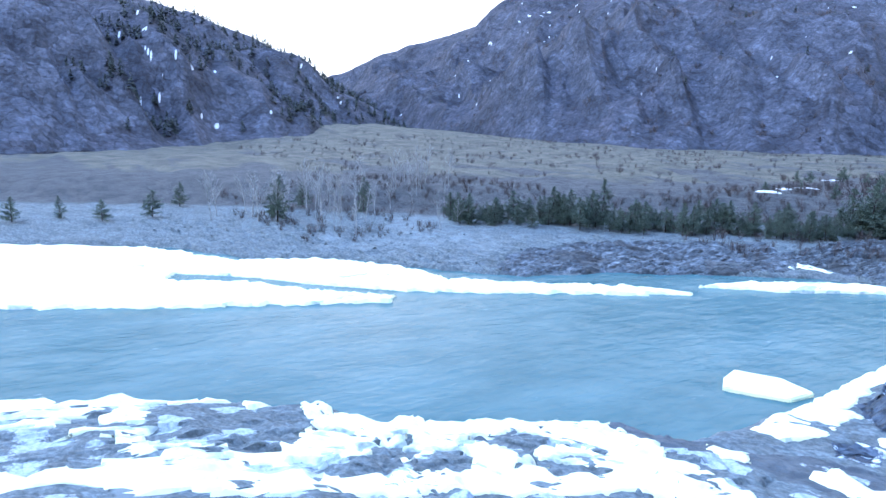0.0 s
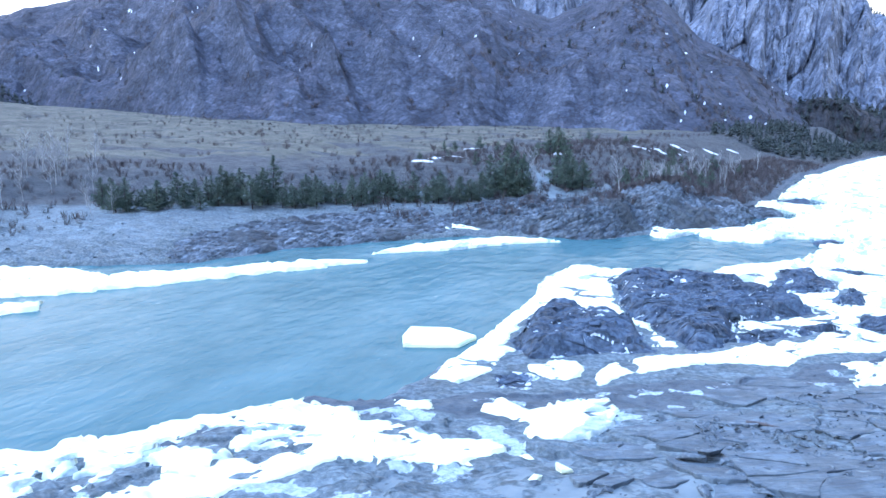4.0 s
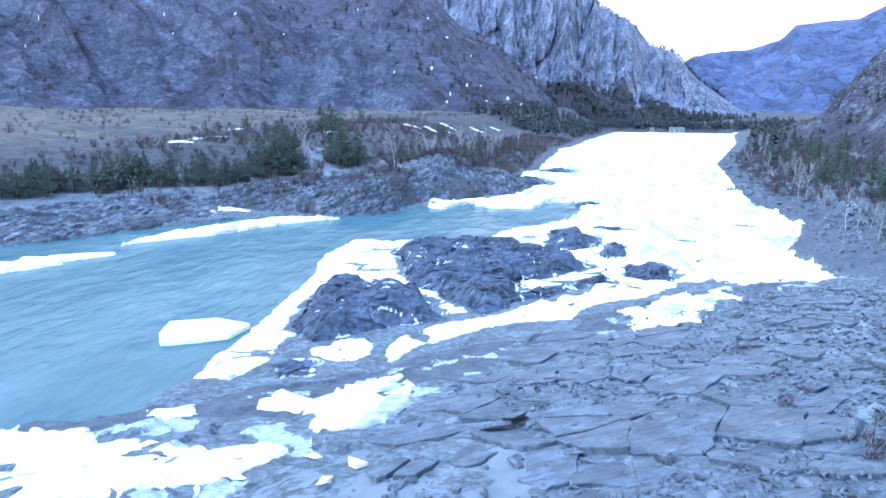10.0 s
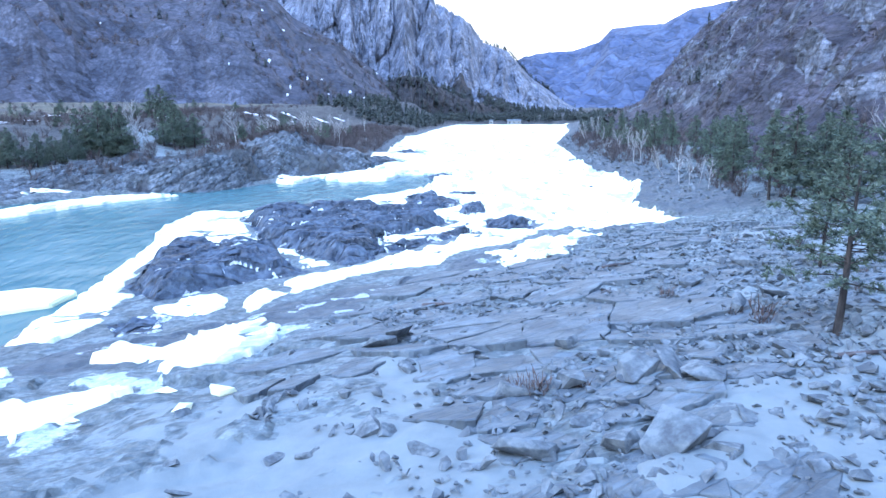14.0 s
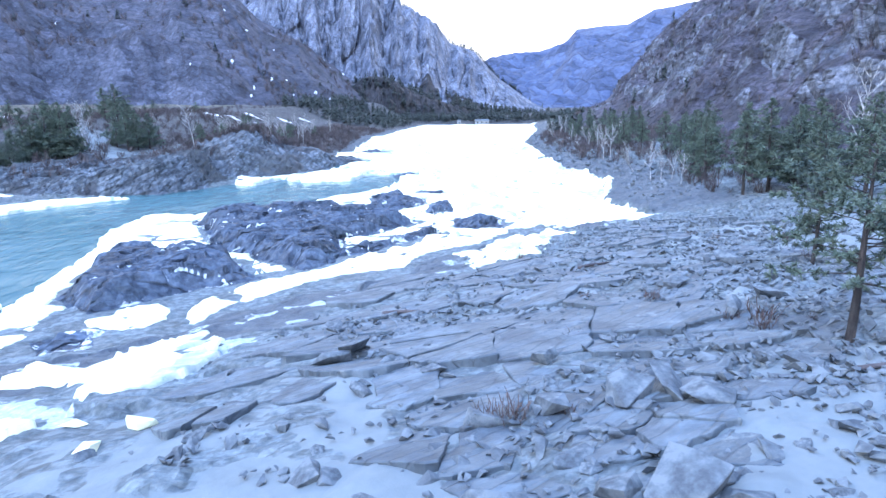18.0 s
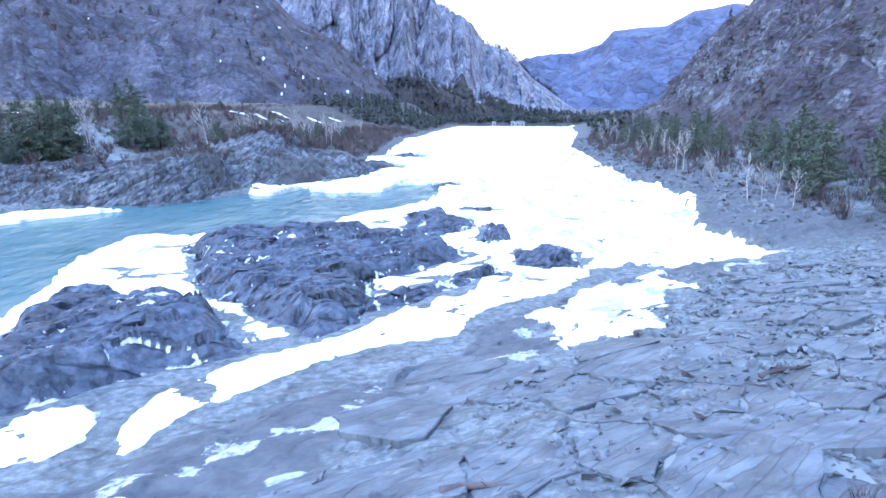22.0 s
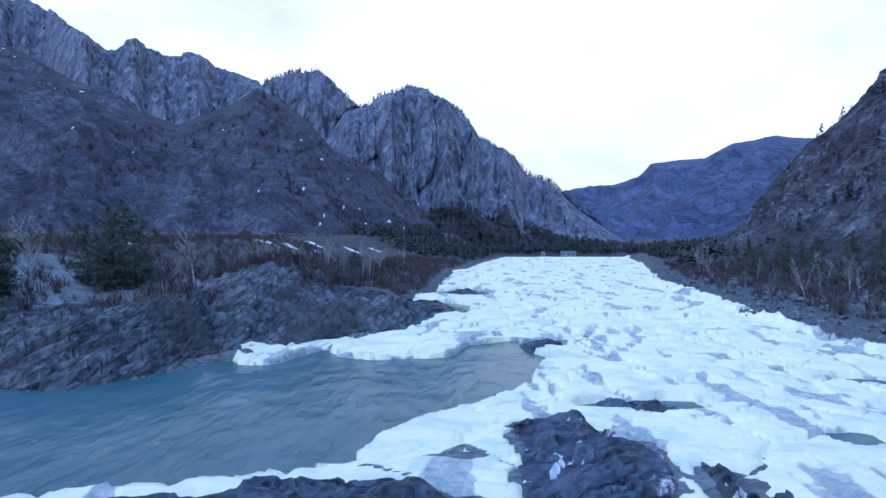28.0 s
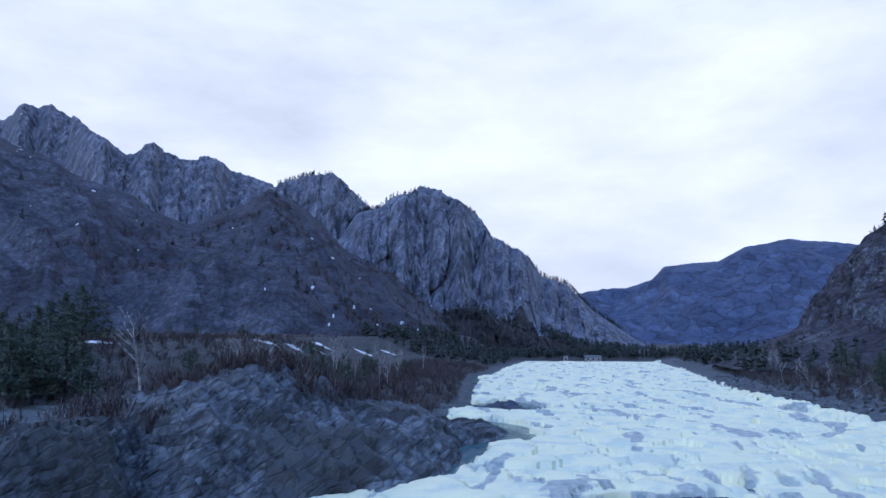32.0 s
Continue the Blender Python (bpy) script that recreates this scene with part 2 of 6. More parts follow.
def slate(n, l, c, bp, size, aspect=(1.0, 1.0, 1.0), turn=(0, 0, 0), tone=(0.7, 1.25), tilt=0.9, joint=0.55, levels=2):
    """Broken rock: angular facets of two sizes, each with its own slant and tone, dark joints between the large ones."""
    normal = bp.outputs[0]
    for k in range(levels):
        across = size / 2.9 ** k
        mp = n.new("ShaderNodeMapping")
        mp.vector_type = "TEXTURE"
        mp.inputs["Rotation"].default_value = tuple(radians(v) for v in turn)
        mp.inputs["Scale"].default_value = tuple(across * v for v in aspect)
        mp.inputs["Location"].default_value = (3.7 * k, 1.3 * k, 0.9 * k)
        l.new(n["Texture Coordinate"].outputs["Object"], mp.inputs[0])
        wob = n.new("ShaderNodeTexNoise")
        wob.inputs["Scale"].default_value, wob.inputs["Detail"].default_value = 1.1, 3
        l.new(mp.outputs[0], wob.inputs[0])
        shift = vec_node(n, l, "MULTIPLY", vec_node(n, l, "SUBTRACT", wob.outputs["Color"], (0.5, 0.5, 0.5)), (0.9, 0.9, 0.9))
        at = vec_node(n, l, "ADD", mp.outputs[0], shift)
        cell = n.new("ShaderNodeTexVoronoi")
        cell.inputs["Scale"].default_value = 1.0
        l.new(at, cell.inputs["Vector"])
        away = vec_node(n, l, "SUBTRACT", at, cell.outputs["Position"])
        slant = vec_node(n, l, "DOT_PRODUCT", away, vec_node(n, l, "SUBTRACT", cell.outputs["Color"], (0.5, 0.5, 0.5)))
        chan = n.new("ShaderNodeSeparateColor")
        l.new(cell.outputs["Color"], chan.inputs[0])
        height = math_node(n, l, "ADD", math_node(n, l, "MULTIPLY", slant, 2 * tilt), math_node(n, l, "MULTIPLY", chan.outputs[0], 0.25))
        spread = 1.0 if k == 0 else 0.75
        mr = n.new("ShaderNodeMapRange")
        mr.inputs[3].default_value, mr.inputs[4].default_value = 1 + (tone[0] - 1) * spread, 1 + (tone[1] - 1) * spread
        l.new(chan.outputs[1], mr.inputs[0])
        factor = mr.outputs[0]
        if k == 0:
            edge = n.new("ShaderNodeTexVoronoi")
            edge.feature = "DISTANCE_TO_EDGE"
            edge.inputs["Scale"].default_value = 1.0
            l.new(at, edge.inputs["Vector"])
            gap = n.new("ShaderNodeMapRange")
            gap.inputs[1].default_value, gap.inputs[2].default_value = 0.0, 0.07
            gap.inputs[3].default_value, gap.inputs[4].default_value = joint, 1.0
            l.new(edge.outputs["Distance"], gap.inputs[0])
            factor = math_node(n, l, "MULTIPLY", factor, gap.outputs[0])
            height = math_node(n, l, "ADD", height, math_node(n, l, "MULTIPLY", gap.outputs[0], 0.12))
        mx = n.new("ShaderNodeVectorMath")
        mx.operation = "SCALE"
        l.new(c, mx.inputs[0])
        l.new(factor, mx.inputs["Scale"])
        c = mx.outputs[0]
        facet = n.new("ShaderNodeBump")
        facet.inputs["Strength"].default_value, facet.inputs["Distance"].default_value = 1.0, across * min(aspect)
        l.new(height, facet.inputs["Height"])
        l.new(normal, facet.inputs["Normal"])
        normal = facet.outputs[0]
    return c, normal


GROUND, n, l, p, c, nz, bp, mp = material("bank_ground", (0.152, 0.180, 0.196), 0.85, (0.108, 0.130, 0.144), (0.205, 0.238, 0.254), 2.4, 0.5, 9.0, detail=12, dist=0.05)
c, normal = slate(n, l, c, bp, 1.7, (1.7, 0.8, 1.0), (0, 0, 30), (0.82, 1.15), 0.22, 0.78, 3)
l.new(normal, p.inputs["Normal"])
sand, grain = ramp_noise(n, l, mp, 0.5, (0.160, 0.188, 0.204), (0.218, 0.248, 0.260))
c = overlay(n, l, c, "sand", sand, (0.42, 0.56), grain, 0.4)
normal = overlay(n, l, normal, "sand", bp.outputs[0], (0.35, 0.55), grain, 0.4)
l.new(normal, p.inputs["Normal"])
wetmud, grain = ramp_noise(n, l, mp, 0.9, (0.070, 0.082, 0.098), (0.125, 0.142, 0.162))
c = overlay(n, l, c, "mud", wetmud, (0.4, 0.6), grain, 0.5)
grass, grain = ramp_noise(n, l, mp, 0.10, (0.062, 0.062, 0.052), (0.160, 0.152, 0.118), 14)
c = overlay(n, l, c, "grass", grass, (0.4, 0.6), grain, 0.6)
scrub, grain = ramp_noise(n, l, mp, 0.25, (0.038, 0.042, 0.048), (0.092, 0.094, 0.098), 10)
c = overlay(n, l, c, "scrub", scrub, (0.4, 0.6), grain, 0.8)
dust, grain = ramp_noise(n, l, mp, 3.0, (0.30, 0.36, 0.42), (0.55, 0.60, 0.64))
c = overlay(n, l, c, "frost", dust, (0.45, 0.62), grain, 0.9)
l.new(c, p.inputs["Base Color"])

DARK_ROCK, n, l, p, c, nz, bp, mp = material("wet_slate", (0.066, 0.087, 0.128), 0.7, (0.044, 0.058, 0.090), (0.100, 0.128, 0.178), 1.6, 0.6, 9.0, dist=0.05)
c, normal = slate(n, l, c, bp, 2.8, (1.9, 0.7, 0.9), (0, 12, 37), (0.72, 1.28), 0.4, 0.55, 2)
l.new(normal, p.inputs["Normal"])
frost, grain = ramp_noise(n, l, mp, 2.0, (0.5, 0.58, 0.64), (0.8, 0.83, 0.85))
c = overlay(n, l, c, "frost", frost, (0.5, 0.62), grain, 0.7)
l.new(c, p.inputs["Base Color"])

CRAG_ROCK, n, l, p, c, nz, bp, mp = material("bedded_slate", (0.098, 0.116, 0.142), 0.75, (0.058, 0.068, 0.086), (0.152, 0.176, 0.206), 0.9, 0.6, 5.0, detail=12, dist=0.12)
c, normal = slate(n, l, c, bp, 1.9, (1.9, 1.6, 0.36), (14, -24, 0), (0.62, 1.38), 0.3, 0.5)
l.new(normal, p.inputs["Normal"])
lichen, grain = ramp_noise(n, l, mp, 0.12, (0.030, 0.030, 0.036), (0.105, 0.122, 0.140), 8)
c = overlay(n, l, c, "frost", lichen, (0.25, 0.6), grain, 0.9)
l.new(c, p.inputs["Base Color"])

SLAB, n, l, p, c, nz, bp, mp = material("slab_slate", (0.116, 0.141, 0.166), 0.7, (0.084, 0.103, 0.126), (0.152, 0.182, 0.208), 0.7, 0.5, 7.0, detail=12, dist=0.04)
shade = n.new("ShaderNodeObjectInfo")
vary = n.new("ShaderNodeMapRange")
vary.inputs[3].default_value, vary.inputs[4].default_value = 0.92, 1.07
l.new(shade.outputs["Random"], vary.inputs[0])
tint = n.new("ShaderNodeVectorMath")
tint.operation = "SCALE"
l.new(c, tint.inputs[0])
l.new(vary.outputs[0], tint.inputs["Scale"])
c, normal = slate(n, l, tint.outputs[0], bp, 1.1, (2.4, 0.6, 1.0), (0, 0, 40), (0.82, 1.14), 0.18, 0.74, 2)
l.new(normal, p.inputs["Normal"])
dusty, grain = ramp_noise(n, l, mp, 0.8, (0.160, 0.188, 0.204), (0.218, 0.248, 0.260))
cover = n.new("ShaderNodeMapRange")
cover.inputs[1].default_value, cover.inputs[2].default_value = 0.60, 0.70
l.new(grain, cover.inputs[0])
mx = n.new("ShaderNodeMix")
mx.data_type = "RGBA"
l.new(cover.outputs[0], mx.inputs[0])
l.new(c, mx.inputs[6])
l.new(dusty, mx.inputs[7])
l.new(mx.outputs[2], p.inputs["Base Color"])

BOULDER = material("boulder_stone", (0.118, 0.138, 0.158), 0.85, (0.072, 0.084, 0.100), (0.182, 0.208, 0.230), 1.6, 0.6, 9.0, dist=0.05)[0]

ICE, n, l, p, c, nz, bp, mp = material("river_ice", (0.92, 0.925, 0.64), 0.5, (0.74, 0.80, 0.62), (0.95, 0.945, 0.62), 0.30, 0.6, 2.0, detail=12, dist=0.12)
thin, grain = ramp_noise(n, l, mp, 1.4, (0.25, 0.32, 0.34), (0.58, 0.61, 0.54))
c = overlay(n, l, c, "thin", thin, (0.42, 0.62), grain, 0.7)
l.new(c, p.inputs["Base Color"])
SNOW = material("old_snow", (0.82, 0.84, 0.87), 0.8, (0.72, 0.76, 0.82), (0.88, 0.88, 0.89), 0.8, 0.4)[0]

WATER = bpy.data.materials.new("river_water")
WATER.use_nodes = True
n, l = WATER.node_tree.nodes, WATER.node_tree.links
p = n["Principled BSDF"]
p.inputs["Roughness"].default_value, p.inputs["IOR"].default_value, p.inputs["Specular IOR Level"].default_value = 0.12, 1.33, 0.10
tc = n.new("ShaderNodeTexCoord")
mp = n.new("ShaderNodeMapping")
mp.inputs["Scale"].default_value = (1.0, 0.42, 1.0)
mp.inputs["Rotation"].default_value = (0, 0, radians(-8))
l.new(tc.outputs["Object"], mp.inputs[0])
c, grain = ramp_noise(n, l, mp, 0.10, (0.058, 0.126, 0.145), (0.110, 0.190, 0.208), 5)
foam, grain = ramp_noise(n, l, mp, 0.5, (0.0, 0.0, 0.0), (1.0, 1.0, 1.0), 9, 0.66, 0.76)
mx = n.new("ShaderNodeMix")
mx.data_type = "RGBA"
l.new(foam, mx.inputs[0])
l.new(c, mx.inputs[6])
mx.inputs[7].default_value = (0.30, 0.40, 0.43, 1)
l.new(mx.outputs[2], p.inputs["Base Color"])
wave = n.new("ShaderNodeTexNoise")
wave.inputs["Scale"].default_value, wave.inputs["Detail"].default_value, wave.inputs["Distortion"].default_value = 0.9, 6, 0.6
l.new(mp.outputs[0], wave.inputs[0])
bp = n.new("ShaderNodeBump")
bp.inputs["Strength"].default_value, bp.inputs["Distance"].default_value = 0.5, 0.24
l.new(wave.outputs[0], bp.inputs["Height"])
l.new(bp.outputs[0], p.inputs["Normal"])


def mountain_material(name, slope_low, slope_high, cliff_low, cliff_high, grain_scale, upright, blocks, aspect, fleck=0.5, tilt=0.8):
    m, n, l, p, c, nz, bp, mp = material(name, tuple((a + b) / 2 for a, b in zip(slope_low, slope_high)), 0.95, slope_low, slope_high, grain_scale, 0.5, grain_scale * 8, detail=12, dist=0.5)
    mp2 = n.new("ShaderNodeMapping")
    mp2.inputs["Scale"].default_value = (1, 1, upright)
    l.new(n["Texture Coordinate"].outputs["Object"], mp2.inputs[0])
    cliff, grain = ramp_noise(n, l, mp2, grain_scale * 1.6, cliff_low, cliff_high, 12, 0.36, 0.62)
    c = overlay(n, l, c, "cliff", cliff, (0.38, 0.62), grain, 1.3)
    fine = n.new("ShaderNodeTexNoise")
    fine.inputs["Scale"].default_value, fine.inputs["Detail"].default_value, fine.inputs["Roughness"].default_value = grain_scale * 12, 10, 0.75
    l.new(mp.outputs[0], fine.inputs[0])
    tone = n.new("ShaderNodeValToRGB")
    e = tone.color_ramp.elements
    e[0].position, e[0].color = 0.42, (1 - fleck, 1 - fleck, 1 - 0.95 * fleck, 1)
    e[1].position, e[1].color = 0.58, (1 + fleck, 1 + 0.97 * fleck, 1 + 0.93 * fleck, 1)
    l.new(fine.outputs[0], tone.inputs[0])
    mx = n.new("ShaderNodeMix")
    mx.data_type, mx.blend_type = "RGBA", "MULTIPLY"
    mx.inputs[0].default_value = 0.9
    l.new(c, mx.inputs[6])
    l.new(tone.outputs[0], mx.inputs[7])
    c, normal = slate(n, l, mx.outputs[2], bp, blocks, aspect, (0, 8, 0), (0.74, 1.26), tilt, 0.7)
    l.new(normal, p.inputs["Normal"])
    c = overlay(n, l, c, "snow", (0.62, 0.66, 0.72), (0.5, 0.56), grain, 0.35)
    l.new(c, p.inputs["Base Color"])
    return m


SLOPE = mountain_material("dry_mountain_slope", (0.030, 0.034, 0.052), (0.072, 0.076, 0.106), (0.040, 0.046, 0.070), (0.092, 0.102, 0.142), 0.03, 1.0, 7.0, (1.0, 1.0, 0.8), 0.3, 0.25)
CLIFF = mountain_material("pale_cliff", (0.018, 0.020, 0.025), (0.050, 0.048, 0.052), (0.090, 0.106, 0.154), (0.232, 0.260, 0.336), 0.04, 0.4, 15.0, (0.8, 0.8, 3.0), 0.3, 0.7)
SPUR = mountain_material("brown_rock_slope", (0.027, 0.027, 0.040), (0.071, 0.069, 0.092), (0.050, 0.056, 0.076), (0.152, 0.166, 0.204), 0.07, 1.9, 3.6, (1.4, 1.4, 0.5), 0.45, 0.6)
# aerial haze is put into these colours: paler, bluer, with little contrast
FAR = mountain_material("hazed_forest_slope", (0.056, 0.076, 0.146), (0.088, 0.112, 0.192), (0.09, 0.11, 0.17), (0.15, 0.17, 0.22), 0.008, 1.0, 40.0, (1.0, 1.0, 0.8), 0.12, 0.15)
NEEDLES = material("pine_needles", (0.098, 0.134, 0.102), 0.75, (0.048, 0.070, 0.062), (0.128, 0.166, 0.126), 1.2, 0.2)[0]
FIR = material("far_fir_needles", (0.036, 0.047, 0.044), 0.8, (0.018, 0.025, 0.026), (0.062, 0.078, 0.066), 0.4, 0.2)[0]
BARK = material("pine_bark", (0.050, 0.046, 0.046), 0.95, (0.022, 0.020, 0.021), (0.085, 0.072, 0.066), 2.5, 0.6, stretch_z=0.3)[0]
BIRCH = material("birch_bark", (0.34, 0.35, 0.36), 0.8, (0.13, 0.13, 0.135), (0.50, 0.51, 0.52), 2.2, 0.3, stretch_z=2.0)[0]
TWIGS = material("bare_twigs", (0.075, 0.064, 0.066), 0.9, (0.040, 0.034, 0.036), (0.13, 0.112, 0.112), 0.8, 0.2)[0]
WALL = material("pale_plaster", (0.32, 0.33, 0.34), 0.85)[0]

# ---- the river bed, the banks and the ground to the horizon ----
def fall(y):
    """The river's surface, which drops over the rapids."""
    return -0.021 * np.maximum(0, np.asarray(y, float) - 150)


BANK = [(-120, -300), (-90, -60), (-62, -7), (-54, 10.6), (-45, 20), (-41, 28), (-36, 36), (-27, 43), (-19, 50), (-7.5, 62.5), (2.5, 76), (19.6, 87), (17, 100),
        (22.3, 121), (17, 140), (16, 158), (16.3, 180), (17.5, 203), (20, 230), (32, 300), (48, 400), (62, 520), (80, 700), (5000, 3000), (5000, -300)]
SHORE = [(-400, -400), (-165, -40), (-153, -15), (-137, 14), (-119, 25), (-113, 40), (-98, 51), (-88, 60), (-83, 77), (-76, 90), (-66, 104), (-50, 112), (-44, 117),
         (-40, 124), (-36, 136), (-32, 140.5), (-28.5, 145), (-27.6, 156), (-31, 174), (-31, 186), (-30, 205), (-33, 248), (-36, 300), (-30, 420), (-20, 545), (-10, 720), (-3000, 5000), (-5000, -400)]
SHOAL = [(-38, 33), (-34, 43), (-34.5, 54), (-35.5, 63), (-38, 78), (-39, 88), (-33, 92), (-24, 96), (-14, 108), (6, 100), (18, 84), (5, 68), (-13, 46)]
ISLAND_FRONT = [(-32.6, 62), (-33, 68), (-30.5, 70), (-26.5, 69.5), (-21, 66.5), (-18.8, 61.5), (-22, 58.5), (-24.3, 55), (-27.2, 51.5), (-31, 56)]
ISLAND_MAIN = [(-32, 86), (-30.5, 90), (-25, 92.5), (-18, 93.5), (-11.5, 89), (-6.4, 84), (-14, 75), (-13, 66), (-15.5, 63), (-20.5, 68), (-26.5, 73)]
ISLET = [(-3, 86), (-3.2, 81), (-1, 79), (1.7, 80), (2.6, 85), (0, 88)]
PATCH = [(-14.2, 104), (-12, 107.5), (-9.4, 105.5), (-7.1, 99.9), (-7.3, 94.2), (-11.1, 91.5), (-13.4, 93.6)]
LEDGE_BACK = [(-5.5, 98.7), (-4, 97.3), (-4.1, 90), (-5.2, 87.4), (-6.3, 90.9)]
LOW_ROCK = [(3.4, 106.2), (6, 106.4), (5.6, 104.2), (4.2, 103.8)]
FAR_ISLET = [(-30, 202), (-24, 211), (-19.5, 199), (-25, 191)]
COVE_ROCK = [(-28.2, 47.5), (-27.2, 49.8), (-24.6, 49.2), (-24, 46.3), (-26.3, 45.3)]
LEFT_CRAG = [(-76, 108), (-61, 108), (-47, 113), (-42.5, 119), (-41, 126), (-46, 140), (-62, 142), (-76, 128)]
LEFT_KNOLL = [(-56, 140), (-41, 128.5), (-35, 134.5), (-30.5, 137.5), (-27.4, 142), (-26.4, 151), (-27, 159), (-31, 168), (-40, 173), (-52, 172), (-60, 158)]
RIDGE_ROCK = [(-9.5, 111), (-5, 109.6), (-1.6, 110), (-2.5, 112.6), (-8, 112.6)]
MID_ROCK = [(-14, 133.5), (-12.3, 137.6), (-8.6, 138.4), (-9.4, 133.2), (-12.6, 130.8)]
EAST_ROCK = [(8.6, 119.3), (15, 118.4), (16.2, 120), (11, 121.4)]
LEDGE_ICE = [(-14.6, 73.6), (-12, 78.3), (-7.4, 84.3), (-5.7, 81.8), (-7.4, 77.9), (-11, 74.5), (-12.6, 70.5), (-14, 70.9)]
LEDGE_ROCK = [(-13.1, 71.6), (-9.6, 75.2), (-5.8, 79.5), (-4.7, 78.2), (-6.7, 75.5), (-10.6, 69.4), (-13.7, 67.4)]
SHELF = [(-88, 58), (-87, 66), (-83, 76), (-76, 88), (-71, 100), (-72, 108), (-82, 110), (-89, 102), (-95, 90), (-99, 78), (-98, 68), (-93, 60)]
LEFT_ISLET = [(-29.5, 157), (-23.5, 160), (-21.5, 166), (-23.5, 174), (-28.5, 180), (-33, 176)]


def crag_top(x):
    """The crag climbs from low slabs in the west to a blunt nose over the water."""
    return np.interp(x, [-74, -66, -60, -55, -50, -46, -42], [0.9, 1.4, 2.3, 3.4, 4.5, 5.0, 4.4])


def knoll_top(x, y):
    return 3.0 + 1.2 * smooth(-x, 46, 52) + 4.5 * np.exp(-((x + 43.5) / np.where(x < -43.5, 7.0, 5.0)) ** 2 - ((y - 148) / 15) ** 2)


SLAB_ZONE = [(-13, 30), (-12.5, 40), (-12.8, 48), (-11, 54), (-6.5, 60), (-3, 58.5), (1.5, 60), (6.5, 66), (12, 74), (19, 78), (20, 66), (17, 54), (18, 42), (20, 32), (20, 22), (10, 17), (-2, 17), (-8, 22)]


def rock_relief(x, y, seed=0):
    """Broken, bedded slabs: flat tilted blocks with open joints, and smaller blocks lying on them."""
    u, v = 0.86 * x + 0.5 * y, -0.5 * x + 0.86 * y
    wx, wy = u + 0.9 * fbm(x * 0.25, y * 0.25, 3, seed + 5), v + 0.9 * fbm(x * 0.25, y * 0.25, 3, seed + 6)
    big, gap, ox, oy = cells(wx * 0.20, wy * 0.34, seed + 1)
    a = big * 40
    small, gap2, px, py = cells(wx * 0.72 + 0.3 * gnoise(x, y, 8), wy * 1.1 + 0.3 * gnoise(x, y, 9), seed + 2)
    e = small * 40
    rubble = smooth(gnoise(x * 0.11, y * 0.11, seed + 4) + 0.5 * (big - 0.5) + 0.4 * smooth(x, -6, 8) - 0.2, -0.15, 0.15)
    relief = 0.50 * big + 0.26 * (ox * np.cos(a) + oy * np.sin(a)) - 0.30 * np.exp(-gap / 0.05)
    loose = 0.34 * (small - 0.4) + 0.26 * (px * np.cos(e) + py * np.sin(e)) - 0.16 * np.exp(-gap2 / 0.06)
    return relief + (0.18 + 0.82 * rubble) * loose + 0.05 * fbm(x * 0.7, y * 0.7, 3, seed + 3)


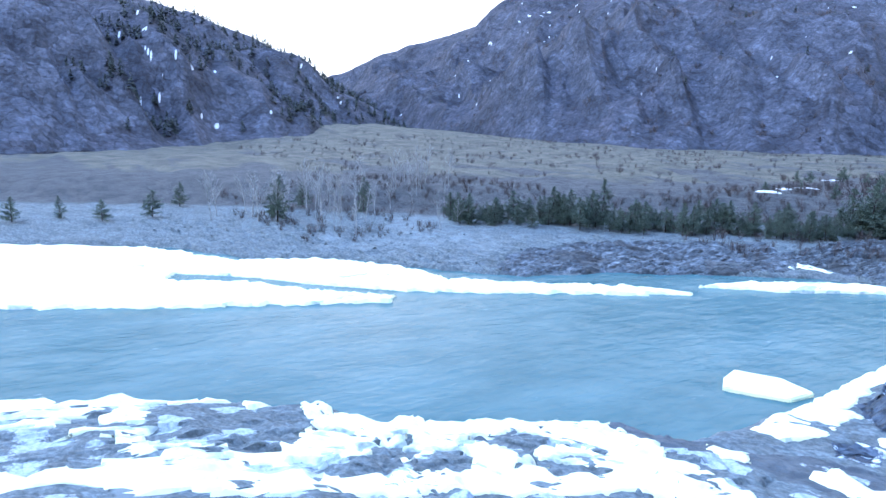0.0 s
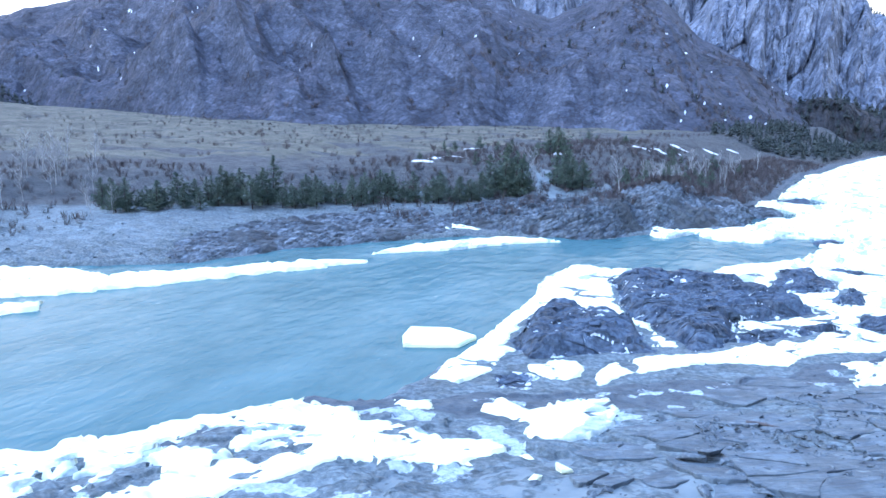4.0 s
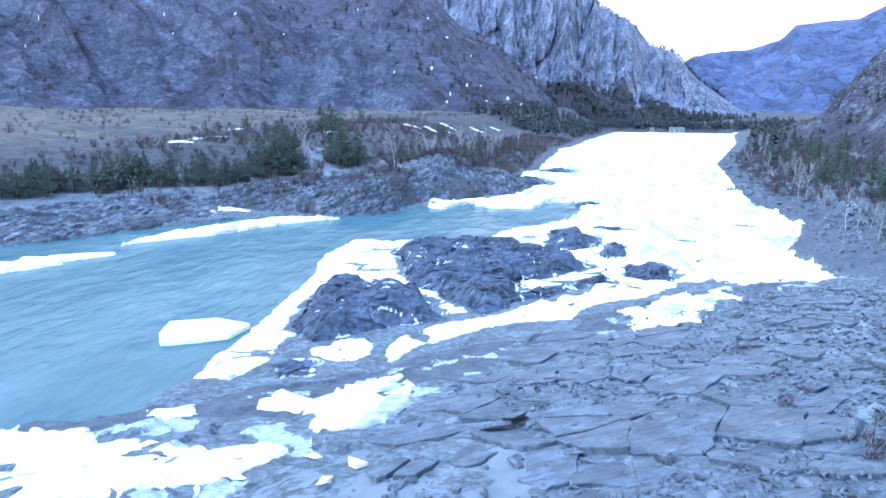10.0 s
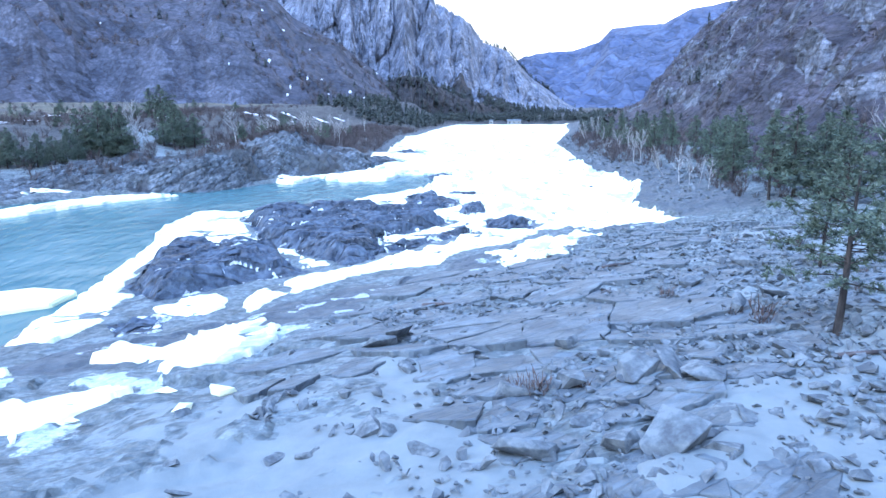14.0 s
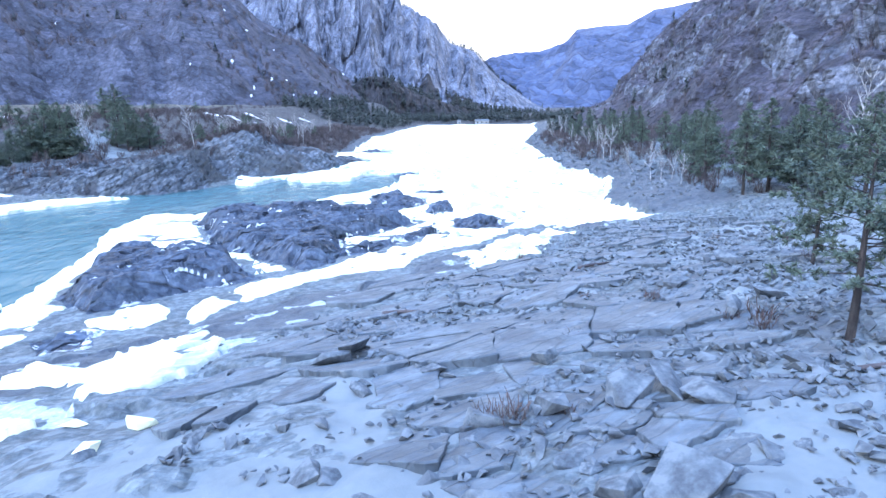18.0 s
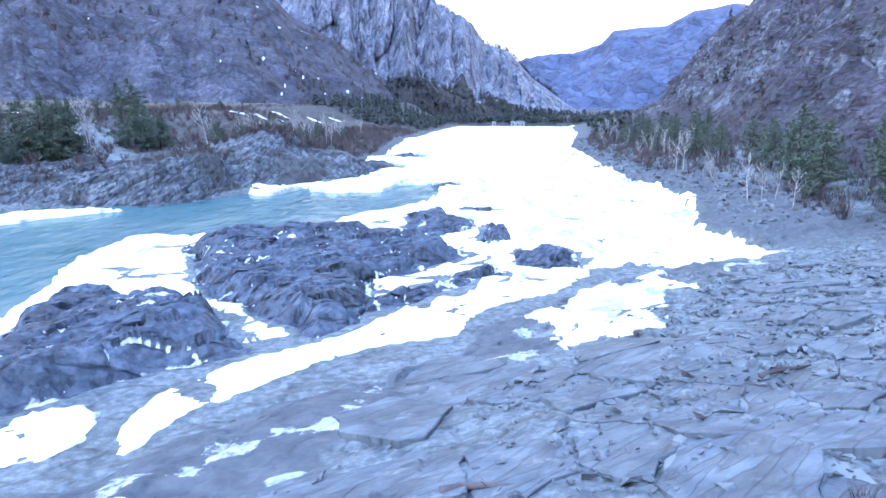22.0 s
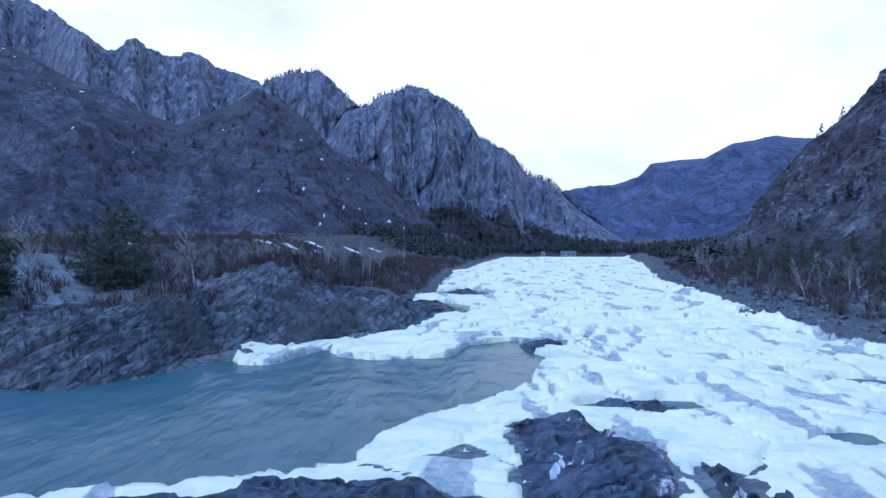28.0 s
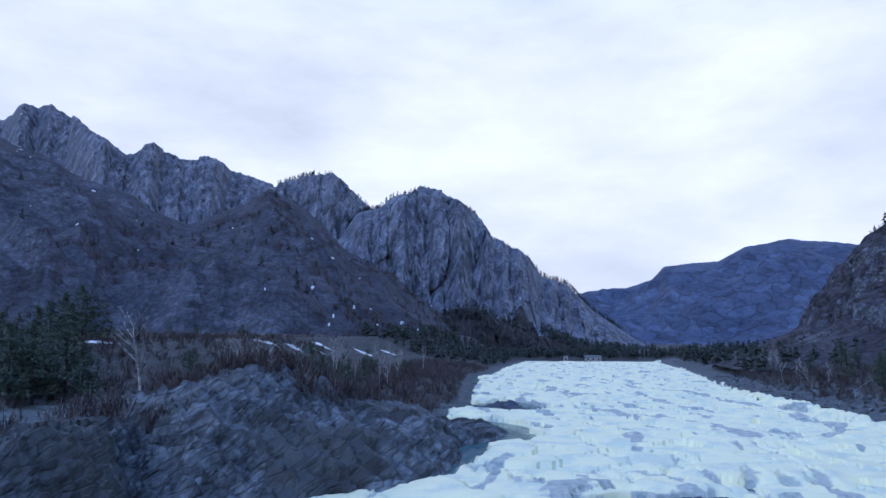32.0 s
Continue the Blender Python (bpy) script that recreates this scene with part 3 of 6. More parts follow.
def shape(x, y, full=True):
    """Ground height and the masks that tell what covers it."""
    x, y = np.asarray(x, float), np.asarray(y, float)
    wob = 1.3 * fbm(x * 0.16, y * 0.16, 3, 40)
    w = fall(y)
    h = w - 2.2 + 0.4 * fbm(x * 0.1, y * 0.1, 2, 3)
    # near bank
    d = inside(x, y, BANK) + wob
    near = 0.9 + 0.165 * np.minimum(d, 34) + 0.05 * np.clip(d - 34, 0, 400)
    h = np.where(d > -1.5, np.maximum(h, w - 1.2 + (near + 1.2) * smooth(d, -1.5, 0.8)), h)
    # shoal below the ice
    ds = inside(x, y, SHOAL, 8) + wob
    h = np.maximum(h, w - 2 + 2.7 * smooth(ds, -2, 3))
    # far bank: rock shelf, wooded terrace, meadow, hill
    dl = inside(x, y, SHORE) + wob
    far = 0.7 + 2.3 * smooth(dl, 0, 22) + 1.6 * smooth(dl, 18, 45) + 4.4 * smooth(dl, 38, 60) + 0.5 * smooth(dl, 66, 140) + 0.012 * np.clip(dl - 100, 0, 600)
    far = far + 13 * np.exp(-(((x + 520) / 130) ** 2 + ((y - 190) / 120) ** 2))
    h = np.where(dl > -1.5, np.maximum(h, w * (1 - smooth(dl, 20, 60)) - 1.2 + (far + 1.2) * smooth(dl, -1.5, 1.0)), h)
    rocky = smooth(d, -1, 1) * (1 - smooth(d, 26, 40)) + smooth(dl, -1, 1) * (1 - smooth(dl, 16, 30))
    h = np.maximum(h, w - 2 + 4.6 * smooth(y, 572, 600) + 0.02 * np.clip(y - 600, 0, 900))
    # crags
    crag = np.zeros(x.shape)
    for outline, top, run in ((ISLAND_FRONT, 1.9, 1.7), (ISLAND_MAIN, 1.7, 2.2), (ISLET, 1.0, 1.6), (PATCH, 0.9, 2.0), (COVE_ROCK, 0.75, 1.4), (LEDGE_ROCK, 0.7, 0.9), (RIDGE_ROCK, 0.75, 0.9), (MID_ROCK, 0.9, 1.2), (EAST_ROCK, 0.7, 0.9), (LEDGE_BACK, 0.9, 0.8), (LOW_ROCK, 0.7, 0.8), (FAR_ISLET, 1.1, 2.5),
                              (SHELF, 0.75, 3.0), (LEFT_CRAG, crag_top(x), 4.5), (LEFT_KNOLL, knoll_top(x, y), 4.5), (LEFT_ISLET, 1.2, 3)):
        di = inside(x, y, outline, 8) + 0.7 * wob
        lift = smooth(di, -0.5, run)
        h = np.where(di > -0.5, np.maximum(h, w - 0.3 + (top + 0.3) * lift + (h - w) * (0.3 if np.ndim(top) == 0 else 0)), h)
        crag = np.maximum(crag, smooth(di, -0.4, 0.8))
    bed = crag * smooth(dl, -2, 4)
    amount = (np.clip(rocky, 0, 1) * 0.85 + crag * 0.45) * (1 - 0.75 * bed)
    amount = amount * (1 - 0.72 * smooth(inside(x, y, SLAB_ZONE, 8), -1.5, 1.5))
    if full:
        # slanting beds of the left crags
        s = (h - 0.42 * x + 0.16 * y + 1.6 * fbm(x * 0.06, y * 0.06, 3, 9)) * 0.40
        thick = 0.5 + 0.5 * gnoise(x * 0.09, y * 0.09, 11)
        busy = amount > 0.01
        h[busy] += amount[busy] * (rock_relief(x[busy], y[busy]) - 0.25)
        h = h + bed * (0.7 * smooth(s % 1.0, 0.0, 0.9) + (0.15 + 0.2 * thick) * ((s * 2.6) % 1.0) - 0.4 + 0.6 * fbm(x * 0.12, y * 0.12, 4, 13) + 0.15 * ridged(x * 0.3, y * 0.3, 3, 15)) * 0.6
        h = h + 0.08 * fbm(x * 0.9, y * 0.9, 3, 77) + (0.5 + 0.9 * smooth(dl, 60, 110)) * smooth(np.maximum(d, dl), 30, 80) * fbm(x * 0.045, y * 0.045, 4, 21)
    return h, d, dl, crag, rocky, w


def level(x, y):
    return float(shape(np.array([x]), np.array([y]))[0][0])


gx = steps((-5000, -400, 420, 60), (-400, -160, 40, 3), (-160, -62, 1.6, 0.5), (-62, -42, 0.5, 0.3), (-42, 26, 0.24, 0.24), (26, 90, 0.4, 3), (90, 400, 6, 50), (400, 5000, 70, 400))
gy = steps((-2000, -60, 300, 10), (-60, 14, 6, 0.6), (14, 60, 0.22, 0.24), (60, 88, 0.25, 0.32), (88, 175, 0.36, 0.8), (175, 320, 1.0, 5), (320, 800, 6, 30), (800, 5000, 40, 400))
X, Y = np.meshgrid(gx, gy)
H, D, DL, CRAG, ROCKY, W = shape(X, Y)
relief = rock_relief(X, Y)
lows = relief + 0.4 * fbm(X * 0.12, Y * 0.12, 3, 8)
SANDPIT = [(-13.5, 25), (-13, 34), (-10.5, 36), (-6.5, 34), (-6, 28), (-2, 24), (-8, 18)]
SANDPIT_EAST = [(0, 22), (2.5, 28), (6, 31), (13, 36), (20, 36), (20, 22), (8, 18)]
pits = np.maximum(inside(X, Y, SANDPIT), inside(X, Y, SANDPIT_EAST))
sand = smooth(-0.02 - lows, 0.0, 0.12) * smooth(D, 9, 17) * (1 - 0.5 * smooth(D, 34, 60))
sand = np.maximum(sand, smooth(pits + 1.6 * fbm(X * 0.35, Y * 0.35, 3, 66), -0.6, 0.6) * smooth(0.38 - lows, -0.10, 0.1))
sand = np.maximum(sand, 0.30 * smooth(DL, 14, 20) * (1 - smooth(DL, 24, 34)))
BEACH = [(-139, 60), (-135, 70), (-112, 72), (-97, 62), (-112, 53), (-112, 45), (-117, 38), (-130, 41), (-124, 52)]
SCREE = [(-87, 158), (-80, 168), (-65, 141), (-65, 132), (-70, 133)]
light = 2.5 * fbm(X * 0.2, Y * 0.2, 3, 67)
sand = np.maximum(sand, 0.44 * smooth(inside(X, Y, BEACH) + light, -1, 1))
slide = smooth(inside(X, Y, SCREE) + 0.5 * light, -1, 1)
sand = np.maximum(sand, 0.5 * slide)
FLAT = [(11, 52), (16, 60), (26, 62), (34, 58), (24, 50), (14, 46)]
sand = np.maximum(sand, smooth(inside(X, Y, FLAT) + 2 * fbm(X * 0.3, Y * 0.3, 3, 68), -0.5, 1) * smooth(0.45 - lows, -0.15, 0.1))
sand = np.where((CRAG > 0.4) & (X > -58), 0, sand)
mud = smooth(D, -1.0, 1.5) * (1 - smooth(D + 2.0 * fbm(X * 0.2, Y * 0.2, 3, 15) + 1.5 * smooth(X, -16, -6), 4.5, 7)) * (Y < 80) * (X > -40)
mud = np.maximum(mud, 0.62 * smooth(Y, 74, 92) * smooth(D, -1, 1) * (1 - smooth(D + 3 * fbm(X * 0.1, Y * 0.1, 3, 16), 8, 15)))
H = H - 0.35 * mud * (relief - 0.25) - 0.45 * sand * np.clip(relief - 0.25, -1, 1) * (CRAG < 0.4)
mud = np.maximum(mud, 0.62 * smooth(Y, 160, 178) * smooth(DL, -1, 1) * (1 - smooth(DL + 3 * fbm(X * 0.1, Y * 0.1, 3, 17), 7, 14)))
grass = (1 - slide) * np.maximum(smooth(DL, 42, 75) * (1 - 0.25 * smooth(fbm(X * 0.02, Y * 0.03, 4, 18), 0, 0.6)), smooth(D, 38, 60) * 0.55)
scrub = smooth(DL, 26, 42) * (1 - smooth(DL, 70, 120)) * 0.8 + smooth(DL, 90, 130) * 0.5 * smooth(fbm(X * 0.025, Y * 0.05, 4, 28), 0.1, 0.6) + smooth(D, 26, 40) * 0.45 + 0.7 * smooth(Y, 165, 185) * smooth(DL, 1, 7) * (1 - smooth(DL, 24, 40)) + 0.6 * smooth(Y, 130, 170) * smooth(D, 7, 14) * (1 - smooth(D, 26, 40)) + 0.55 * smooth(DL, 60, 80) * (1 - smooth(DL, 150, 220)) * smooth(fbm(X * 0.03, Y * 0.05, 4, 29), -0.2, 0.4) + smooth(Y, 578, 592)
CUT_BANK = [(-247, 84), (-266, 126), (-264, 158), (-238, 174), (-240, 171.5), (-267, 160), (-270, 127), (-251, 83)]
scrub = np.maximum(scrub, smooth(inside(X, Y, CUT_BANK), -1.5, 0.5)) * (1 - slide)
hem = inside(X, Y, [(-62, -10), (-54, 9), (-44, 20), (-40, 26), (-28, 40), (-19, 49), (-7, 62), (3, 76), (20, 87), (26, 86), (10, 72), (-2, 60), (-12, 45), (-16, 34), (-20, 24), (-30, 5), (-40, -15)])
frost = smooth(hem, -2, 3) * smooth(fbm(X * 0.3, Y * 0.3, 5, 19), 0.0, 0.55) * (1 - mud * 0.3)
H = H - 0.8 * smooth(CRAG, 0.35, 1.0)
ground = sheet("ground", X, Y, H, GROUND, sharp=(ROCKY + CRAG > 0.4) & (sand < 0.4) & (mud < 0.5), sand=sand, mud=mud, grass=grass, scrub=scrub, frost=frost)
tagged(ground, "blue-grey slate river bank with pale sand and a dry grass terrace", "ground", kind="structure")

def islands(mask, least=25):
    """The connected pieces of a mask, without crumbs."""
    mark = np.where(mask, np.arange(1, mask.size + 1).reshape(mask.shape), 0)
    while True:
        old = mark.copy()
        mark[1:] = np.maximum(mark[1:], mark[:-1])
        mark[:, 1:] = np.maximum(mark[:, 1:], mark[:, :-1])
        mark[:-1] = np.maximum(mark[:-1], mark[1:])
        mark[:, :-1] = np.maximum(mark[:, :-1], mark[:, 1:])
        mark[~mask] = 0
        if (mark == old).all():
            break
    values, many = np.unique(mark[mark > 0], return_counts=True)
    return [mark == v for v, k in zip(values, many) if k >= least]


# dark island slabs and crags: blocks of slate on the ground's shape
for label, name, outline, spacing in (("dark wet slate island with snow in its cracks", "rock_island", ISLAND_MAIN, 0.19), ("dark wet slate rock at the ice edge", "rock_island", ISLAND_FRONT, 0.19),
                                      ("small dark rock islet frozen in the ice", "rock_islet", ISLET, 0.2), ("low dark rock showing through the ice", "rock_islet", PATCH, 0.25),
                                      ("dark rock beside the frozen cove", "rock_islet", COVE_ROCK, 0.2), ("dark rock ledge below a band of ice", "rock_islet", LEDGE_ROCK, 0.2), ("long dark rock rib in the ice", "rock_islet", RIDGE_ROCK, 0.22),
                                      ("dark rock at the edge of the open water", "rock_islet", MID_ROCK, 0.22), ("dark rock rib near the shore ice", "rock_islet", EAST_ROCK, 0.22), ("narrow dark rock ledge between ice ramps", "rock_islet", LEDGE_BACK, 0.22), ("small low dark rock showing through the ice", "rock_islet", LOW_ROCK, 0.22), ("low dark islet by the far bank", "rock_islet", FAR_ISLET, 0.4), ("low shelf of slanting blue-grey slate along the far shore", "rock_shelf", SHELF, 0.36), ("slanting slate crag at the water", "crag", LEFT_CRAG, 0.30),
                                      ("rounded bedded slate knoll with thin brushwood", "crag", LEFT_KNOLL, 0.30), ("low slate islet off the far bank", "rock_islet", LEFT_ISLET, 0.36)):
    xs, ys = [q[0] for q in outline], [q[1] for q in outline]
    X, Y = np.meshgrid(np.arange(min(xs) - 2, max(xs) + 2, spacing), np.arange(min(ys) - 2, max(ys) + 2, spacing))
    H, D, DL, CRAG, ROCKY, W = shape(X, Y)
    di = inside(X, Y, outline) + 0.9 * fbm(X * 0.16, Y * 0.16, 3, 40)
    left = name in ("crag", "rock_shelf") or outline is LEFT_ISLET
    u, v = 0.8 * X + 0.6 * Y + 0.6 * gnoise(X * 0.4, Y * 0.4, 1), -0.6 * X + 0.8 * Y + 0.6 * gnoise(X * 0.4, Y * 0.4, 2)
    block, seam, ox, oy = cells(u * 0.26, v * 0.62, 45)
    if left:
        nx, ny = (0.67, 0.74) if outline is LEFT_KNOLL else (0.75, -0.66)
        across = nx * X + ny * Y + 0.35 * H + 1.1 * fbm(X * 0.09, Y * 0.09, 3, 23) + 0.25 * gnoise(X * 0.5, Y * 0.5, 24)
        along = -ny * X + nx * Y
        layer = across / 1.9
        thin = across / 0.62 + 0.4 * gnoise(along * 0.3, layer, 26)
        bit, crease, px, py = cells(along * 0.30 + 3.1 * np.floor(layer), layer * 1.0, 49)
        extra = (0.5 if name == "crag" else 0.35) * (0.9 * (smooth(layer % 1.0, 0.0, 0.85) - 0.5) * (0.5 + bit) + 0.2 * (thin % 1.0 - 0.5) + 0.25 * (bit - 0.5) - 0.2 * np.exp(-crease / 0.05))
    else:
        bit, crease, px, py = cells(u * 0.85 + 0.25 * gnoise(X * 1.3, Y * 1.3, 21), v * 1.9 + 0.25 * gnoise(X * 1.3, Y * 1.3, 22), 47)
        extra = 0.5 * (block - 0.5) + 0.42 * (ox * np.cos(block * 40) + oy * np.sin(block * 40)) - 0.30 * np.exp(-seam / 0.05)
        extra = extra + 0.14 * (bit - 0.5) + 0.12 * (px * np.cos(bit * 40) + py * np.sin(bit * 40)) - 0.10 * np.exp(-crease / 0.08) + 0.04 * fbm(X * 1.6, Y * 1.6, 3, 14)
    if name == "crag":
        dip = (0.45, 0.10) if outline is LEFT_KNOLL else (-0.34, 0.12)
        for thick, part_of in ((1.15, 0.75), (0.42, 0.5)):
            q = (H + dip[0] * X + dip[1] * Y + 0.5 * fbm(X * 0.08, Y * 0.08, 3, 27)) / thick
            H = H + part_of * thick * (smooth(q % 1.0, 0.35, 0.75) - q % 1.0)
    Z = H + 0.06 + extra * smooth(di, -0.3, 0.6) - 0.5 * (1 - smooth(di, -0.5, 0.2))
    frost = 0.85 * smooth(0.3 * fbm(X * 0.25, Y * 0.25, 4, 5) - 0.5 * (block - 0.5) + 0.5 * np.exp(-seam / 0.1), 0.3, 0.65) 
    frost = np.maximum(frost, 0.6 * (1 - smooth(di, 0.2, 1.3)) * smooth(fbm(X * 0.3, Y * 0.3, 4, 6), -0.1, 0.4))
    frost = smooth(fbm(X * 0.1, Y * 0.1, 4, 7), -0.1, 0.6) if left else frost
    rock = tagged(new(name), label, "rock")
    slab, seam, ox, oy = cells(X * 0.11, Y * 0.13, 46)
    for value in np.unique(slab[di > -0.5]):
        for piece in islands((di > -0.5) & (slab == value)):
            sheet("slab", X, Y, Z, CRAG_ROCK if left else DARK_ROCK, keep=piece, exact=True, sharp=True, frost=frost).parent = rock

# ---- water ----
wx = steps((-420, -160, 30, 4), (-160, 90, 1.0, 1.0))
wy = steps((-400, -40, 30, 3), (-40, 150, 0.8, 0.8), (150, 760, 3, 12))
X, Y = np.meshgrid(wx, wy)
Z = fall(Y) + 0.05 * fbm(X * 0.5, Y * 0.22, 4, 60) + 0.03 * fbm(X * 1.4, Y * 0.7, 2, 61)
water = tagged(sheet("water", X, Y, Z, WATER), "blue-green river water with small ripples", "water", kind="structure")

# ---- ice ----
FIELD = [(-32.6, 44.3), (-33.4, 50.4), (-35, 60), (-37.4, 74), (-40.3, 82), (-40, 91.5), (-36, 93.5), (-27.3, 95.8), (-22.7, 99), (-20.7, 105), (-18, 109), (-15, 113), (-13, 117), (-12.5, 122), (-10.5, 127),
         (-13, 131), (-14, 138), (-18.5, 134), (-20, 127.5), (-26.6, 125.8), (-30.5, 127), (-32.5, 130.5), (-35.3, 122.5), (-38.4, 122.5), (-41.7, 130.9), (-36, 137), (-31, 156), (-32, 205), (-35, 250), (-36, 300), (-30, 420), (-20, 560), (-18, 577),
         (72, 577), (62, 520), (48, 400), (32, 300), (21, 230), (20, 200), (18, 160), (18, 140), (23, 121), (17, 100), (20, 87), (10, 81.5), (3.3, 80), (-1, 73), (-4.9, 70.2), (-7, 67.1), (-7.3, 64.1),
         (-9, 63.3), (-11.6, 62.2), (-14.5, 59.5), (-16.4, 56.6), (-18.4, 54.2), (-19.5, 49.5), (-21.3, 53), (-20.7, 56.3), (-18.4, 59.5), (-15.2, 62.3), (-13.1, 65.1), (-10.9, 69.4), (-7.4, 72.6), (-4.7, 78.8),
         (-5.8, 80), (-9.6, 75.6), (-13.4, 71), (-15, 64.5), (-19, 62.3), (-23, 59), (-27.4, 55.5), (-29.6, 53), (-28.2, 47.8), (-29.2, 44.3)]
NEAR_ICE = [(-75, -40), (-62, -7), (-54, 10.6), (-46, 18.5), (-43, 23), (-43.4, 27), (-38.6, 34.4), (-33, 35), (-29, 32.6), (-25, 33), (-20, 34), (-18, 31.7), (-20.5, 29), (-25, 26), (-30, 16), (-45, -20)]
COVE_ICE = [(-24.2, 39.3), (-23.6, 41.3), (-21.1, 41.2), (-19.5, 44.4), (-17.2, 46.8), (-15.6, 45), (-14.7, 40), (-15, 37.8), (-17, 34.9), (-19.3, 36.2), (-20.3, 38.5)]
COVE_ICE_BACK = [(-27.4, 50.9), (-25.4, 53.6), (-22.3, 54.4), (-21.3, 51.8), (-22, 49.2), (-25.8, 50)]
GAP = [(-112, 12), (-103.5, 22.6), (-94.3, 30.4), (-86.4, 39.6), (-83, 38.4), (-88.8, 31), (-100.5, 20.5), (-107, 10)]
SMALL_ICE = [(-31.3, 37.8), (-28.7, 40), (-26.9, 37.5), (-28, 35.8)]
EDGE_ICE = [(-4.3, 66.4), (-1.4, 70.7), (2, 73.1), (6.1, 75.8), (6.3, 71.3), (5, 66.6), (3.4, 62.9), (1.8, 61.1), (-0.4, 59.8), (-2.7, 60.8), (-1.7, 63.9), (-3.7, 64.9)]
TONGUE = [(8, 83), (15.5, 86.4), (19.4, 84.1), (14.5, 82.1), (8, 80.5)]
FAR_ICE = [(-170, -60), (-153, -17), (-137, 11), (-119, 22), (-113, 38), (-101, 47), (-90, 49), (-72, 74), (-66, 77), (-80, 50.5), (-86, 39), (-81, 35), (-91, 6), (-99, -12), (-110, -60)]
FAR_STRIP = [(-70, 81), (-61, 92), (-56, 101.5), (-49, 109), (-60, 105.5), (-69, 91)]
POCKET = [(-74, 101), (-67, 107), (-63, 110), (-66, 111), (-73, 106)]

ix = steps((-172, -64, 0.9, 0.6), (-64, 34, 0.30, 0.30), (34, 90, 0.8, 2.0))
iy = steps((-60, 14, 2.5, 0.5), (14, 140, 0.32, 0.36), (140, 260, 0.6, 1.2), (260, 640, 1.4, 4))
X, Y = np.meshgrid(ix, iy)
H, D, DL, CRAG, ROCKY, W = shape(X, Y)
ragged = (0.9 - 0.4 * smooth(Y, 100, 125)) * fbm(X * 0.35, Y * 0.35, 3, 90) + 0.25 * fbm(X * 1.5, Y * 1.5, 2, 91) * (1 - smooth(Y, 85, 110))
BED = shape(X, Y, False)[0]
s = np.full(X.shape, -9.0)
for outline, rag in ((FIELD, 0.7), (NEAR_ICE, 0.8), (COVE_ICE, 0.35), (COVE_ICE_BACK, 0.5), (SMALL_ICE, 0.5), (EDGE_ICE, 1.8), (TONGUE, 0.6), (LEDGE_ICE, 0.5), (FAR_ICE, 0.9), (FAR_STRIP, 0.4), (POCKET, 0.6)):
    s = np.maximum(s, inside(X, Y, outline, 9) + rag * ragged * (0.4 + 0.6 * smooth(Y, 66, 84) if outline is FIELD else 1))
# rocks stand clear; stones and cracks break the sheets on the bank
for outline in (ISLAND_FRONT, ISLAND_MAIN, ISLET, PATCH, COVE_ROCK, LEDGE_ROCK, LEDGE_BACK, LOW_ROCK, FAR_ISLET, RIDGE_ROCK, MID_ROCK, EAST_ROCK, SHELF, LEFT_CRAG, LEFT_KNOLL, LEFT_ISLET):
    s = np.minimum(s, -inside(X, Y, outline, 9) - 0.2 + 0.8 * ragged)
NEAR_ROCK = [(-55, 4), (-52.4, 10.4), (-50, 13.3), (-46.8, 14), (-42.2, 11.8), (-41, 8), (-46, 3)]
s = np.minimum(np.minimum(s, -inside(X, Y, GAP, 9) + 0.3 * ragged), -inside(X, Y, NEAR_ROCK, 9) + 1.2 * ragged)
broken = smooth(inside(X, Y, NEAR_ICE) - 1.5, 0, 3) + 0.45 * smooth(inside(X, Y, EDGE_ICE), -1, 0.5)
plate, joint, ox, oy = cells(X * 0.20 + 0.5 * fbm(X * 0.3, Y * 0.3, 3, 56), Y * 0.27 + 0.5 * fbm(X * 0.3, Y * 0.3, 3, 57), 58)
pieces = np.where(plate > 0.22, 3.2 * joint - 0.12 + 0.35 * ragged + 0.5 * (plate - 0.4), -0.5 + 0.9 * ragged)
s = np.where(broken > 0, np.minimum(s, pieces + 2.5 * (1 - np.minimum(broken, 1))), s)
open_band = smooth(ridged(X * 0.06, Y * 0.03, 4, 33) + 0.35 * smooth(-X, 2, 22), 0.85, 1.15) * smooth(Y, 135, 160) * (1 - smooth(Y, 330, 420)) * smooth(-X, -12, 10)
s = s - 2.0 * open_band
flow = X + 0.22 * Y
leads = smooth(ridged(flow * 0.16 + 0.5 * gnoise(X * 0.06, Y * 0.06, 34), Y * 0.035, 3, 35), 1.22, 1.45) * smooth(Y, 95, 125)
base = np.maximum(W + 0.36, np.where(BED > W + 0.25, np.maximum(BED - 0.05, H) + 0.05, W + 0.36))
crack, gap, ox, oy = cells(X * 0.16 + 0.4 * gnoise(X * 0.2, Y * 0.2, 71), Y * 0.26 + 0.4 * gnoise(X * 0.2, Y * 0.2, 72), 73)
slope = (0.16 + 0.2 * smooth(Y, 100, 135)) * (ox * np.cos(crack * 40) + oy * np.sin(crack * 40))
top = base + (0.10 + 0.20 * smooth(Y, 100, 135)) * crack + slope * smooth(Y, 60, 100) + 0.10 * fbm(X * 0.25, Y * 0.35, 3, 62) + 0.18 * np.maximum(0, ridged(X * 0.08, Y * 0.2, 3, 63) - 0.5) - 0.3 * np.exp(-gap / 0.05) - 0.3 * leads
Z = np.minimum(H, W) - 0.4 + (top - np.minimum(H, W) + 0.4) * smooth(s, -0.22, 0.2)
bend = 0.12 * Y + 6 * gnoise(X * 0.03, Y * 0.02, 66)
